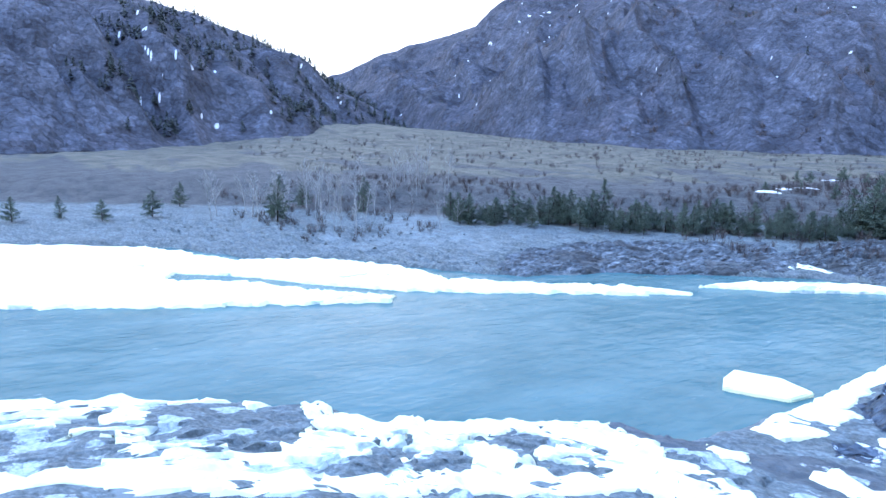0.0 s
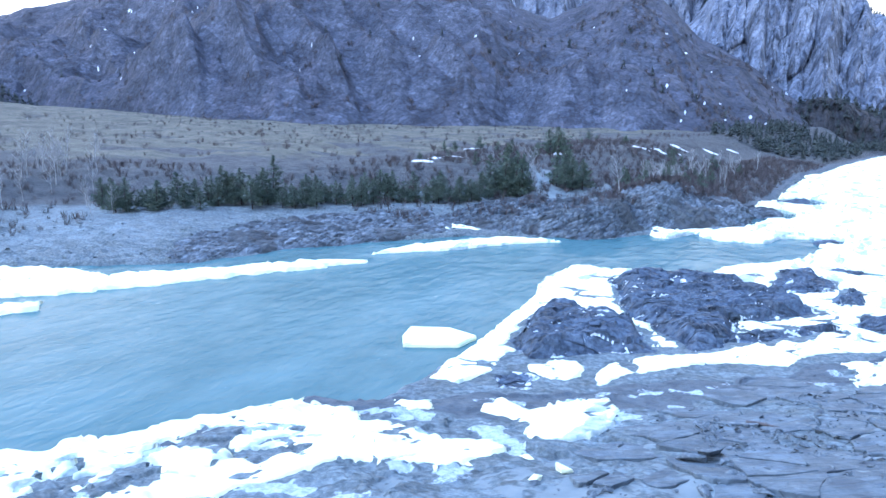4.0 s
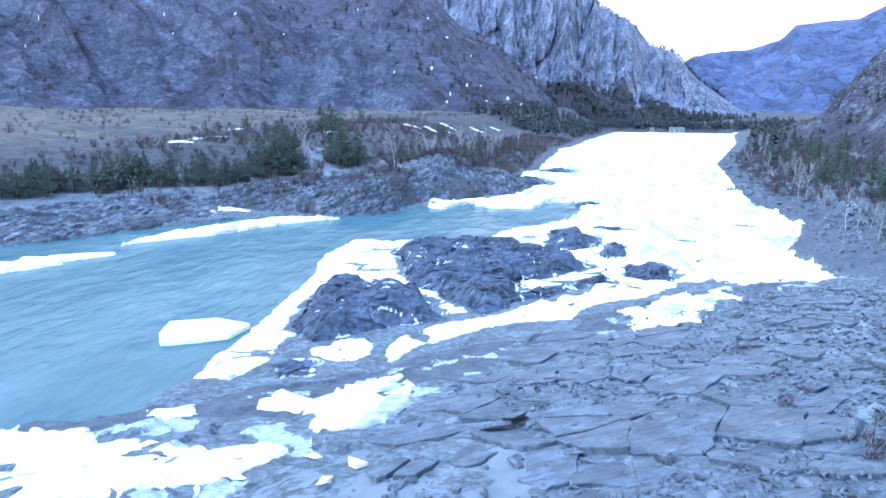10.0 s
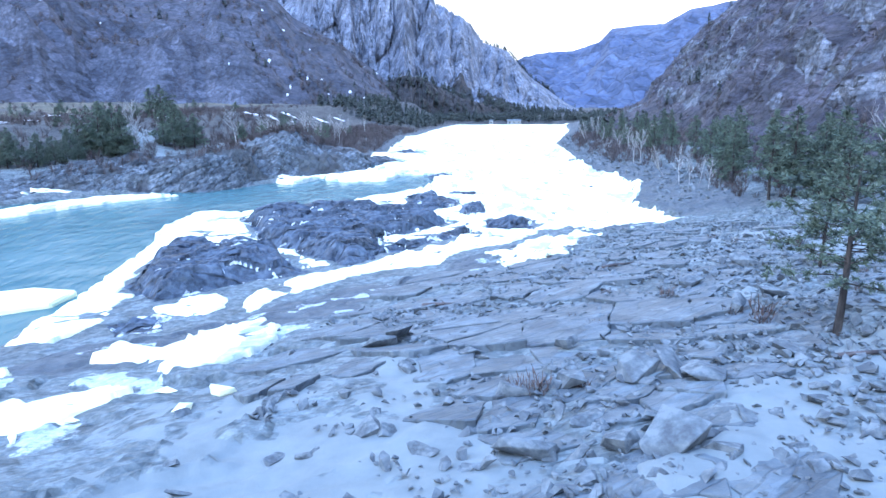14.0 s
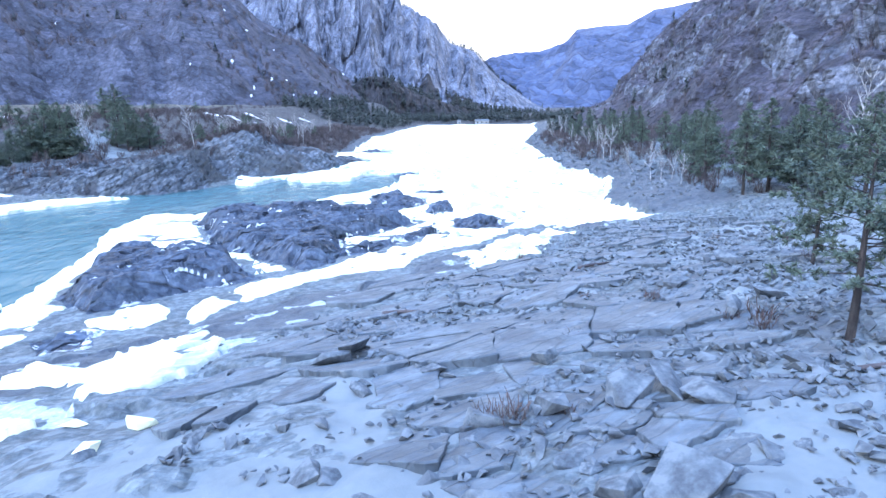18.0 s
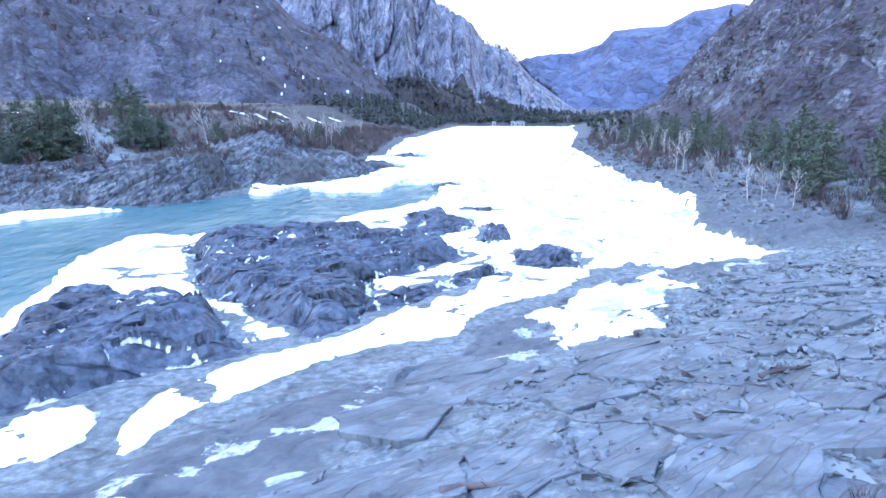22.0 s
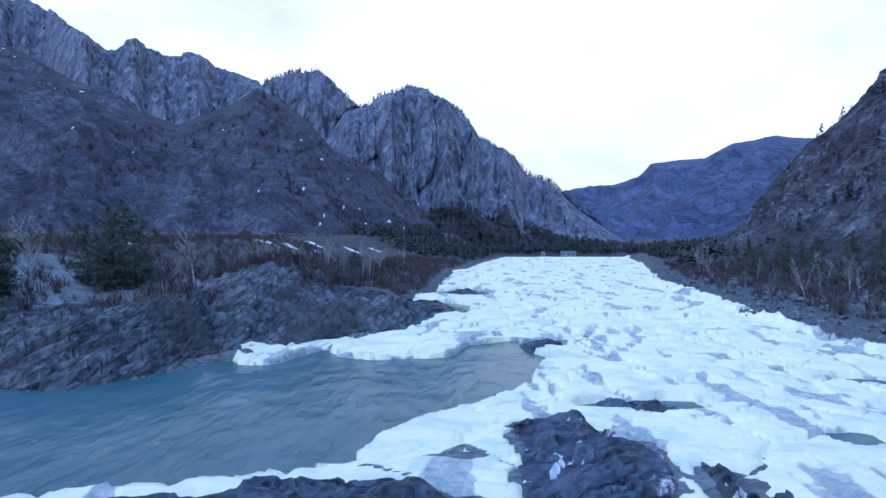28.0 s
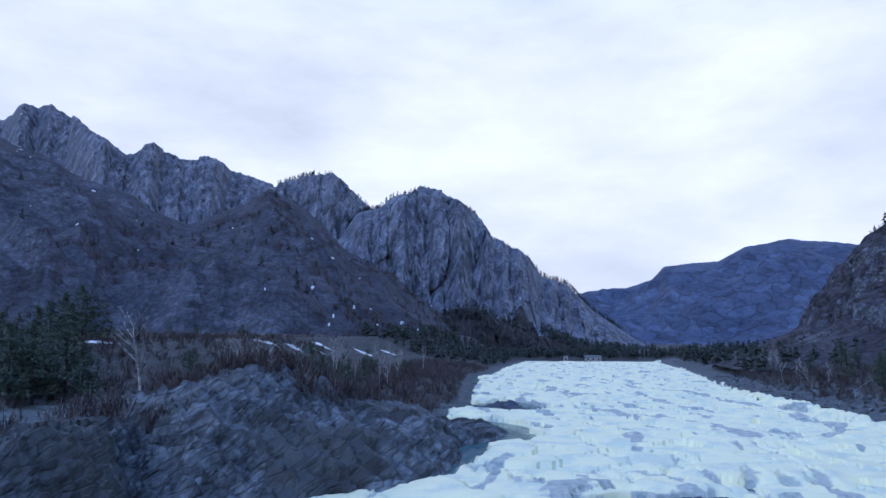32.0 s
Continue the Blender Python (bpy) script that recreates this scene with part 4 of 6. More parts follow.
thin = 0.85 * smooth(fbm((X + bend) * 0.24, Y * 0.07 - 0.05 * X, 5, 64) - 0.25 * (1 - smooth(Y, 76, 98)), 0.2, 0.7) + 0.5 * np.exp(-gap / 0.05) + 0.6 * leads - 0.25 * smooth(inside(X, Y, FAR_ICE), -1, 1) + 0.4 * smooth(inside(X, Y, EDGE_ICE), -1.5, 0.5) * smooth(fbm(X * 0.7, Y * 0.7, 4, 69), -0.2, 0.5) + 0.55 * np.clip(broken, 0, 1) * smooth(fbm(X * 0.4, Y * 0.4, 4, 65), -0.3, 0.5) + 0.3 * (1 - smooth(s, 0, 0.6))
ice = sheet("ice", X, Y, Z, ICE, keep=s > -0.3, sharp=(s > 0.7) & (Y > 95), thin=thin)
tagged(ice, "cracked white river ice with blue meltwater patches", "ice", kind="structure")

bm = bmesh.new()
floe = [bm.verts.new(q) for q in ((-39.6, 50.0, 0.62), (-37.2, 51.4, 0.66), (-35.0, 53.0, 0.6), (-34.9, 56.2, 0.66), (-38.5, 56.6, 0.72), (-42.2, 54.6, 0.68), (-41.2, 52.0, 0.66))]
bm.faces.new(floe)
out = bmesh.ops.extrude_face_region(bm, geom=bm.faces[:])
bmesh.ops.translate(bm, vec=(0, 0, -0.8), verts=[v for v in out["geom"] if isinstance(v, bmesh.types.BMVert)])
bmesh.ops.recalc_face_normals(bm, faces=bm.faces)
bmesh.ops.bevel(bm, geom=bm.edges[:], offset=0.12, segments=2, affect="EDGES")
me = bpy.data.meshes.new("ice_floe")
bm.to_mesh(me)
bm.free()
me.materials.append(ICE)
floe = tagged(new("ice_floe", me), "single white ice floe drifting at the ice edge", "ice floe")
floe.matrix_basis = pose(0, 0, -0.22)

# ---- mountains, on rings of a wheel round the river bend ----
HUB = (-12.0, 55.0)
SURFACES = {}


def range_of(name, crest, foot, foot_z, lo, hi, material, label, rough, power=0.9, streak=0.0, step=0.14, back=1.6, cliff_above=9.0, cliff_soft=0.3, seed=0, rings=150, snowy=0.0, kind="structure"):
    """A mountain side. crest: azimuth (degrees to the right of +y), distance, height; foot: azimuth, distance."""
    ca, cd, cz = (np.array(v, float) for v in zip(*crest))
    fa, fd = (np.array(v, float) for v in zip(*foot))
    az = np.arange(lo, hi + step, step)
    s = np.concatenate([np.linspace(-0.06, 1.0, rings), np.linspace(1.02, back, 10)])
    A, S = np.meshgrid(az, s)
    C, Zc, F = np.interp(A, ca, cd), np.interp(A, ca, cz), np.interp(A, fa, fd)
    if streak:
        Zc = Zc * (1 + 0.045 * streak * (cells(A * 1.1, 0 * A + 0.5, seed + 40)[0] - 0.5) * smooth(S, 0.3, 0.9) * smooth(Zc, 90, 160))
    Zc = Zc * (1 + smooth(S, 0.55, 1.0) * rough * (0.010 * fbm(A * 0.5, 0 * A + seed, 3, seed + 1) + 0.005 * gnoise(A * 2.7, 0 * A + seed, seed + 2) + 0.005 * gnoise(A * 6.1, 0 * A, seed + 2) - 0.012))
    foot_z = np.interp(A, *foot_z) if isinstance(foot_z, tuple) else foot_z
    F = F * (1 + 0.05 * fbm(A * 0.12, 0 * A, 2, seed + 30))
    R = F + (C - F) * S
    x, y = HUB[0] + R * np.sin(np.radians(A)), HUB[1] + R * np.cos(np.radians(A))
    up = np.clip(S, 0, 1) ** power
    if streak:
        up = up * (1 - streak) + streak * smooth(S + 0.10 * fbm(A * 0.4, 0 * A, 3, seed + 3), 0.42, 0.80)
    Z = foot_z + (Zc - foot_z) * np.where(S > 1, 1 - 1.2 * (S - 1), up)
    env = smooth(S, -0.02, 0.14) * (1 - smooth(S, 0.60 if streak else 0.75, 0.94))
    size = np.maximum(Zc - foot_z, 12)
    q = 1 / 110.0
    wx, wy = x + 25 * gnoise(x * q, y * q, seed + 12), y + 25 * gnoise(x * q, y * q, seed + 13)
    Z = Z + env * np.minimum(size, 200) * rough * ((0.19 - 0.12 * streak) * fbm(wx * q * 0.55, wy * q * 0.55, 3, seed + 5) + 0.016 * ridged(wx * q * 1.6, wy * q * 1.6, 4, seed + 6))
    Z = Z + env * np.minimum(size, 200) * rough * (0.008 + 0.03 * streak) * ridged(A * 0.42 + 0.9 * fbm(x * q, y * q, 2, seed + 7), S * 1.3, 3, seed + 4)
    Z = Z + env * np.minimum(size, 200) * rough * (1 - smooth(S, 0.45, 0.75)) * 0.08 * (1 - streak) * ridged(A * 0.17 + 1.5 * S + 0.35 * fbm(x * q, y * q, 3, seed + 25), S * 0.7, 2, seed + 24)
    env2 = smooth(S, 0.0, 0.1) * (1 - smooth(S, 0.93, 1.0))
    Z = Z + env2 * rough * (0.35 * ridged(x / 26.0, y / 26.0, 4, seed + 15) + 1.3 * np.maximum(0, fbm(x / 45.0, y / 45.0, 3, seed + 16)))
    # buttresses stand out of the cliffs
    tower, gap, ox, oy = cells(A * 0.75 + 0.25 * gnoise(A * 0.8, Z * 0.03, seed + 9), Z * 0.010, seed + 8)
    rib, gap2, ox, oy = cells(A * 2.6 + 0.3 * gnoise(A * 2, Z * 0.05, seed + 18), Z * 0.035, seed + 19)
    push = env2 * streak * (16 * (tower - 0.5) + 7 * (rib - 0.5) + 5 * fbm(A * 1.5, Z * 0.02, 4, seed + 10) - 6 * np.exp(-gap / 0.05))
    push = push + env2 * rough * (4 * streak) * fbm(A * 1.6, Z * 0.06, 3, seed + 14)
    x, y = x - push * np.sin(np.radians(A)), y - push * np.cos(np.radians(A))
    Z = np.where(S < -0.001, foot_z - 40, Z)
    slope = np.abs(np.gradient(Z, axis=0)) / np.maximum(np.abs(np.gradient(R, axis=0)), 0.1)
    cliff = smooth(slope + 0.35 * fbm(wx / 60, wy / 60, 4, seed + 11), cliff_above - cliff_soft, cliff_above + cliff_soft)
    if streak:
        cliff = np.maximum(cliff, smooth(S + 0.25 * fbm(A * 0.5, S * 3, 3, seed + 17), 0.34, 0.5)) * smooth(S + 0.12 * fbm(A * 0.6, S * 3, 3, seed + 18), 0.14, 0.32)
    snow = snowy * smooth(fbm(A * 1.5 + Z * 0.02, Z * 0.16, 2, seed + 20) + 0.45 * fbm(x / 200, y / 200, 2, seed + 21), 0.98, 1.08) * (S > 0.03)
    SURFACES[name] = (x, y, Z, S, cliff)
    ob = sheet(name, x, y, Z, material, sharp=True, cliff=cliff, snow=snow)
    return tagged(ob, label, "mountain", kind=kind)


range_of("mountain_cliff_near", [(-17, 1050, 120), (-14, 1037, 190), (-13, 1017, 192), (-10.5, 1012, 212), (-9, 1012, 221), (-7, 1007, 212), (-4, 1007, 178), (-3, 997, 146), (0, 996, 115), (1, 991, 92), (3, 996, 80), (5, 995, 42), (8, 995, 5), (10, 995, -14)],
         [(-17, 640), (-10, 600), (0, 640), (6, 760), (10, 900)], -10, -17, 9.5, CLIFF, "pale grey cliff wall over a dark wooded foot", 1.0, 1.1, 0.6, 0.055, cliff_above=0.55, seed=3, rings=170)
range_of("mountain_cliff_mid", [(-24, 1187, 200), (-21, 1187, 258), (-18, 1187, 283), (-16, 1187, 286), (-14.5, 1187, 262), (-13, 1187, 223), (-11, 1187, 150)],
         [(-24, 800), (-11, 800)], 20, -23.5, -11.5, CLIFF, "grey rock tower behind the cliff wall", 1.2, 1.2, 0.6, 0.06, cliff_above=0.6, seed=13, rings=130)
range_of("mountain_crest", [(-44, 1934, 480), (-40, 1934, 517), (-39, 1920, 539), (-37, 1850, 550), (-36, 1700, 492), (-32, 1516, 374), (-30, 1516, 400), (-28, 1516, 373), (-26, 1517, 382), (-24, 1517, 356), (-21, 1517, 333), (-17, 1517, 250)],
         [(-44, 1000), (-30, 900), (-17, 950)], 40, -44, -17.5, CLIFF, "jagged grey rock crest with snow gullies", 1.0, 1.0, 0.5, 0.07, cliff_above=0.5, seed=23, rings=150, snowy=0.7)
range_of("mountain_front", [(-74, 2000, 150), (-69, 1668, 200), (-65, 1465, 212), (-61, 1262, 218), (-58, 1160, 240), (-52, 1050, 262), (-46, 980, 262), (-40, 934, 237), (-36, 915, 208), (-32, 896, 167), (-27, 876, 140), (-23, 857, 163), (-21, 837, 181), (-18, 827, 154), (-15, 817, 108), (-11, 797, 74), (-7, 777, 30), (-5, 757, 0)],
         [(-74, 900), (-66, 640), (-58, 470), (-50, 420), (-40, 430), (-30, 440), (-20, 400), (-10, 420), (-5, 480)], ((-30, -5), (9.5, -6)), -74, -5, SLOPE, "dark rocky mountainside with dry grass and snow specks", 1.0, 0.95, 0.0, 0.085, cliff_above=0.8, cliff_soft=0.5, seed=33, rings=230, snowy=1.3)
range_of("mountain_west", [(-125, 700, 150), (-107, 703, 152), (-98, 744, 161), (-93, 789, 163), (-88, 835, 160), (-81, 878, 136), (-77, 925, 112), (-75, 973, 95), (-71, 1070, 70), (-68, 1100, 30)],
         [(-125, 330), (-95, 350), (-80, 420), (-68, 620)], 9, -125, -68.5, SLOPE, "dark wooded hillside with snow between the trees", 1.1, 0.95, 0.0, 0.16, cliff_above=0.8, seed=43, rings=150, snowy=1.8)
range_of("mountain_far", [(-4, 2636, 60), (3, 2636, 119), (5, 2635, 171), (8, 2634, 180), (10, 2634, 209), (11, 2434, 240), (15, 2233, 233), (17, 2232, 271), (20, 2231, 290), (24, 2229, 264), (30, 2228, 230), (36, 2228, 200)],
         [(-4, 1250), (36, 1250)], -12, -4, 36, FAR, "distant forested mountain with blue haze put into its colour", 1.1, 0.9, 0.0, 0.11, cliff_above=2.5, seed=53, rings=110)

# the spur on the right, from its foot line
def spur_foot(y):
    return np.interp(y, [-400, -60, 0, 80, 170, 232, 300, 350, 385, 420, 520], [70, 62, 55, 50, 46, 60, 68, 76, 92, 130, 260])


sx = np.concatenate([steps((-10, 90, 0.8, 0.8), (90, 330, 1.2, 6))])
sy = steps((-320, 40, 14, 3), (40, 420, 1.5, 1.7), (420, 560, 3, 8))
U, Y = np.meshgrid(sx, sy)
X = spur_foot(Y) + U
rise = np.where(U < 0, U * 0.3, 1.25 * np.minimum(U, 70) + 0.95 * np.clip(U - 70, 0, 400) - 2.2 * (1 - np.exp(-np.maximum(U, 0) / 6)))
Z = 6.0 + fall(Y) * 0.8 + rise
e = smooth(U, 1, 14)
wx, wy = X + 8 * gnoise(X * 0.03, Y * 0.03, 86), Y + 8 * gnoise(X * 0.03, Y * 0.03, 87)
Z = Z + e * (4.5 * fbm(wx * 0.028, wy * 0.028, 4, 82) + 2.4 * ridged(wx * 0.05, wy * 0.05, 4, 83) + 0.6 * ridged(X * 0.17, Y * 0.17, 3, 84))
# ledges: the slope climbs in uneven steps
t = Z / 9.0 + 0.8 * fbm(wx * 0.02, wy * 0.02, 3, 88)
ledge = smooth(fbm(wx * 0.022, wy * 0.022, 3, 89), -0.15, 0.35) * e
Z = Z + ledge * 7.5 * (smooth(t % 1.0, 0.35, 0.62) - t % 1.0)
X = X - e * 1.5 * fbm(Y * 0.13, Z * 0.16, 4, 90) - smooth(Y, 190, 300) * (8.5 * (1 - smooth(Z, 36, 62)) + 11.0 * (1 - smooth(Z, 5, 13)))
slope = np.abs(np.gradient(Z, axis=1)) / np.maximum(np.abs(np.gradient(spur_foot(Y) + U, axis=1)), 0.1)
cliff = smooth(slope + 0.5 * fbm(wx * 0.06, wy * 0.06, 5, 85), 1.1, 2.6)
SURFACES["mountain_spur"] = (X, Y, Z, U / 100, cliff)
tagged(sheet("mountain_spur", X, Y, Z, SPUR, sharp=True, cliff=cliff, snow=0.0 * X), "steep brown mountainside with grey rock ledges", "mountain", kind="structure")

# ---- trees ----
def pine_meshes(seed, height, spread, bare, gap=1.0, fine=1.0):
    """A pine: tapered trunk and limbs, and a crown of needle tufts along drooping boughs."""
    r = random.Random(seed)
    tv, tf = [], []

    def tube(a, b, r0, r1, sides):
        a, b = Vector(a), Vector(b)
        ax = (b - a).normalized()
        s = ax.orthogonal().normalized()
        q = ax.cross(s)
        k = len(tv)
        for c, rad in ((a, r0), (b, r1)):
            for i in range(sides):
                w = 2 * math.pi * i / sides
                tv.append(c + s * (math.cos(w) * rad) + q * (math.sin(w) * rad))
        for i in range(sides):
            tf.append((k + i, k + (i + 1) % sides, k + sides + (i + 1) % sides, k + sides + i))

    lean = (r.uniform(-0.04, 0.04), r.uniform(-0.04, 0.04))

    def axis(z):
        return Vector((lean[0] * z + 0.05 * math.sin(z * 0.9 + seed), lean[1] * z + 0.05 * math.cos(z * 0.7 + seed), z))

    base = 0.017 * height + 0.03
    cuts = [height * i / 8 for i in range(9)]
    for a, b in zip(cuts, cuts[1:]):
        tube(axis(a - 0.3 if a == 0 else a), axis(b), base * (1 - a / height) + 0.015, base * (1 - b / height) + 0.015, 7)
    cv, cf = [], []
    z = bare * height
    while z < height * 0.985:
        f = (z - bare * height) / (height * (1 - bare))
        reach = spread * height * (0.35 + 0.65 * math.sin(math.pi * min(1, 0.28 + 0.72 * f)) ** 0.8) * (1.02 - f) ** 0.45 * r.uniform(0.55, 1.15)
        w = r.uniform(0, 2 * math.pi)
        out = Vector((math.cos(w), math.sin(w), 0))
        droop = r.uniform(-0.12, 0.32) + 0.35 * f
        start = axis(z)
        end = start + out * reach + Vector((0, 0, droop * reach))
        tube(start, end, 0.012 * height * (1 - f) * 0.35 + 0.008, 0.006, 3)
        n = max(3, int(reach / (0.30 * fine)))
        for i in range(n):
            t = 0.25 + 0.78 * (i + r.random() * 0.6) / n
            c = start.lerp(end, t) + Vector((r.gauss(0, 0.10), r.gauss(0, 0.10), r.gauss(0.02, 0.07))) * (0.6 + reach * 0.45)
            size = r.uniform(0.17, 0.33) * (0.8 + 0.2 * reach) * fine
            for _ in range(int(13 / fine)):
                d = Vector((r.gauss(0, 1), r.gauss(0, 1), r.gauss(0.25, 0.6))).normalized()
                d = (d + out * 0.35).normalized()
                side = d.cross(Vector((r.gauss(0, 1), r.gauss(0, 1), r.gauss(0, 1)))).normalized() * size * 0.15
                k = len(cv)
                cv.extend((c - side, c + side, c + d * size + side * 0.35, c + d * size - side * 0.35))
                cf.append((k, k + 1, k + 2, k + 3))
        z += height * r.uniform(0.006, 0.017) * gap
    return (tv, tf), (cv, cf)


def make_pine(seed, height, spread, bare, label, gap=1.0, fine=1.0):
    (tv, tf), (cv, cf) = pine_meshes(seed, height, spread, bare, gap, fine)
    root = new("pine_tree")
    raw("trunk", tv, tf, BARK, root, True)
    raw("crown", cv, cf, NEEDLES, root)
    return tagged(root, label, "tree")


def make_birch(seed, height, label):
    r = random.Random(seed)
    parts = {"trunk": ([], []), "crown": ([], [])}

    def tube(key, a, b, r0, r1, sides):
        tv, tf = parts[key]
        ax = (b - a).normalized()
        s = ax.orthogonal().normalized()
        q = ax.cross(s)
        k = len(tv)
        for c, rad in ((a, r0), (b, r1)):
            for i in range(sides):
                w = 2 * math.pi * i / sides
                tv.append(c + s * (math.cos(w) * rad) + q * (math.sin(w) * rad))
        for i in range(sides):
            tf.append((k + i, k + (i + 1) % sides, k + sides + (i + 1) % sides, k + sides + i))

    def grow(a, d, length, rad, depth):
        key = "trunk" if depth == 0 else "crown"
        n = 7 if depth == 0 else 3
        for i in range(n):
            d = (d + Vector((r.gauss(0, 0.07), r.gauss(0, 0.07), 0.05))).normalized()
            b = a + d * length / n
            tube(key, a, b, rad * (1 - 0.8 * i / n), rad * (1 - 0.8 * (i + 1) / n), 6 if depth == 0 else 3)
            if depth < 3 and (depth > 0 or i > 1):
                for _ in range(3 if depth == 0 else 2):
                    w = r.uniform(0, 2 * math.pi)
                    o = (d * r.uniform(0.5, 1.1) + Vector((math.cos(w), math.sin(w), r.uniform(0, 0.5))) * 0.75).normalized()
                    grow(b, o, length * r.uniform(0.25, 0.45) * (1.1 - 0.6 * i / n), rad * 0.42, depth + 1)
            a = b

    grow(Vector((0, 0, -0.2)), Vector((r.uniform(-0.12, 0.12), r.uniform(-0.12, 0.12), 1)), height, 0.014 * height + 0.02, 0)
    root = new("birch_tree")
    raw("trunk", *parts["trunk"], BIRCH, root, True)
    raw("crown", *parts["crown"], BIRCH, root)
    return tagged(root, label, "tree")


rng = random.Random(5)


def plant(kinds, x, y, height, group, sink=0.1):
    src, size = rng.choice(kinds)
    k = height / size
    m = Matrix.LocRotScale((x, y, level(x, y) - sink), Euler((0, 0, rng.uniform(0, 6.28))), (k * rng.uniform(0.9, 1.15), k * rng.uniform(0.9, 1.15), k))
    return tagged(copy_thing(src, m), group=group)


pines = [(make_pine(11 + i, 10.0, s, b, "dark green pine tree with a ragged crown", 1.0, 1.3), 10.0) for i, (s, b) in enumerate(((0.36, 0.05), (0.40, 0.10), (0.32, 0.04), (0.44, 0.14), (0.36, 0.07)))]
tall_pines = [(make_pine(21 + i, 10.0, s, b, "tall dark pine with a bare lower trunk", 0.85, 1.25), 10.0) for i, (s, b) in enumerate(((0.31, 0.22), (0.34, 0.16), (0.29, 0.26)))]
birches = [(make_birch(41 + i, 7.0, "bare white birch tree"), 7.0) for i in range(5)]

lone = make_pine(77, 7.1, 0.50, 0.30, "lone green pine on the rocky bank", 1.5, 0.55)
lone.matrix_basis = pose(8.9, 32.5, level(8.9, 32.5) - 0.1, 0, 0, 30)


def shore_depth(x, y):
    return float(inside(np.array([x]), np.array([y]), SHORE)[0])


# the wood on the far terrace
for i in range(96):
    t = (i + rng.random()) / 96
    off = rng.uniform(-1, 7)
    plant(pines, -124 + 54 * t - off * 0.78, 66 + 68 * t + off * 0.62, rng.uniform(3.2, 6.8) * (1.75 if i in (24, 33, 35) else 1.3 if i % 13 == 2 else 1), "pines on the far terrace")
for i in range(44):
    x, y = rng.uniform(-125, -44), rng.uniform(150, 300)
    if shore_depth(x, y) > 16:
        plant(pines, x, y, rng.uniform(2.5, 5.0), "scattered pines on the far bank")
for x, y, tall in ((-75.8, 133.5, 9.5), (-74, 136, 10), (-72, 135, 8.5), (-77.5, 138, 10), (-73.5, 138, 9), (-79, 133, 9), (-71.6, 152, 8.5), (-68, 149, 7.5), (-66.4, 150, 8), (-65.3, 153, 7.5), (-70, 155, 9), (-74, 162, 9), (-88, 188, 9), (-92, 190, 8), (-67, 158, 5.5),
                   (-58, 163, 5.5), (-55, 168, 5.5), (-52.5, 178, 6), (-50, 184, 5), (-47, 190, 5.5), (-62, 172, 5.5), (-48, 205, 5)):
    plant(pines, x, y, tall, "pines behind the crags")
for x, y in ((-148, 37), (-168, -5), (-162, 3), (-169, -14), (-154, 60), (-161, 13), (-172, 20), (-158, 46)):
    plant(pines, x, y, rng.uniform(4.5, 7), "scattered pines on the far bank")
# the wood on the near bank
for x, y, tall in ((30, 89, 9.5), (32.6, 88.5, 10.5), (35, 87.5, 9.5), (35.6, 84, 10), (34, 80, 9), (36.5, 77, 10.5), (37.5, 91, 9), (31.2, 104, 8.5), (32.7, 110, 9), (34, 97, 9.5), (33.4, 108, 8), (34.2, 117, 9), (36.5, 124, 7.5),
                   (36.6, 130, 7), (35.5, 134.5, 7.5), (33, 141, 6.5), (32, 151, 6), (33.8, 157, 7), (33.6, 169, 6), (30.5, 170, 5), (33, 188, 7), (31, 199, 6), (32.5, 201, 7), (33, 215, 6), (40, 70, 10), (43, 76, 9)):
    plant(rng.choice([pines, tall_pines, tall_pines]), x, y, tall, "pines below the spur")
for i in range(22):
    y = 80 + 190 * (i / 22) ** 1.5 + rng.uniform(-3, 3)
    plant(rng.choice([pines, tall_pines, tall_pines]), np.interp(y, [80, 160, 200, 260, 270], [38, 36, 36, 42, 43]) + rng.uniform(0, 9), y, rng.uniform(5, 8.5) * (0.85 if y > 150 else 1), "pines below the spur")
for x, y, tall in ((14.5, 45.2, 6.0), (14.5, 29, 5.0)):
    plant(tall_pines, x, y, tall, "pines below the spur")
plant(birches, 43, 90, 11.0, "bare birches on the near bank")
for i in range(30):
    y = rng.uniform(100, 330)
    d = np.interp(y, [100, 140, 200, 330], [25, 24, 26, 44])
    ob = plant(birches, d + rng.uniform(0, 7), y, rng.uniform(3.2, 5.8), "bare birches on the near bank")
    if i % 4 == 0:
        ob.matrix_basis = ob.matrix_basis @ pose(0, 0, 0, rng.uniform(-38, 38), rng.uniform(-38, 38), 0)
for i in range(46):
    x, y = rng.choice([(rng.uniform(-175, -118), rng.uniform(42, 78)), (rng.uniform(-66, -40), rng.uniform(168, 290))])
    if shore_depth(x, y) > 13:
        plant(birches, x, y, rng.uniform(4.0, 6.8), "bare birches on the far bank")
for i in range(30):
    x, y = rng.choice([(rng.uniform(-150, -142), rng.uniform(32, 56)), (rng.uniform(-162, -144), rng.uniform(62, 84)), (rng.uniform(-160, -150), rng.uniform(20, 50))])
    plant(birches, x, y, rng.uniform(6.0, 9.5), "bare birches on the far bank")
plant(pines, -143, 36, 10, "scattered pines on the far bank")
plant(pines, -144, 56, 6, "scattered pines on the far bank")
for x, y, tall in ((-73.2, 143.5, 8.5), (-75, 146, 8.0), (-53.8, 146.5, 7.5), (-72, 141.5, 5.5), (-50, 160, 5), (-58, 176, 6), (-54, 186, 6), (-52, 180, 5.5)):
    plant(birches, x, y, tall, "bare birches on the far bank")
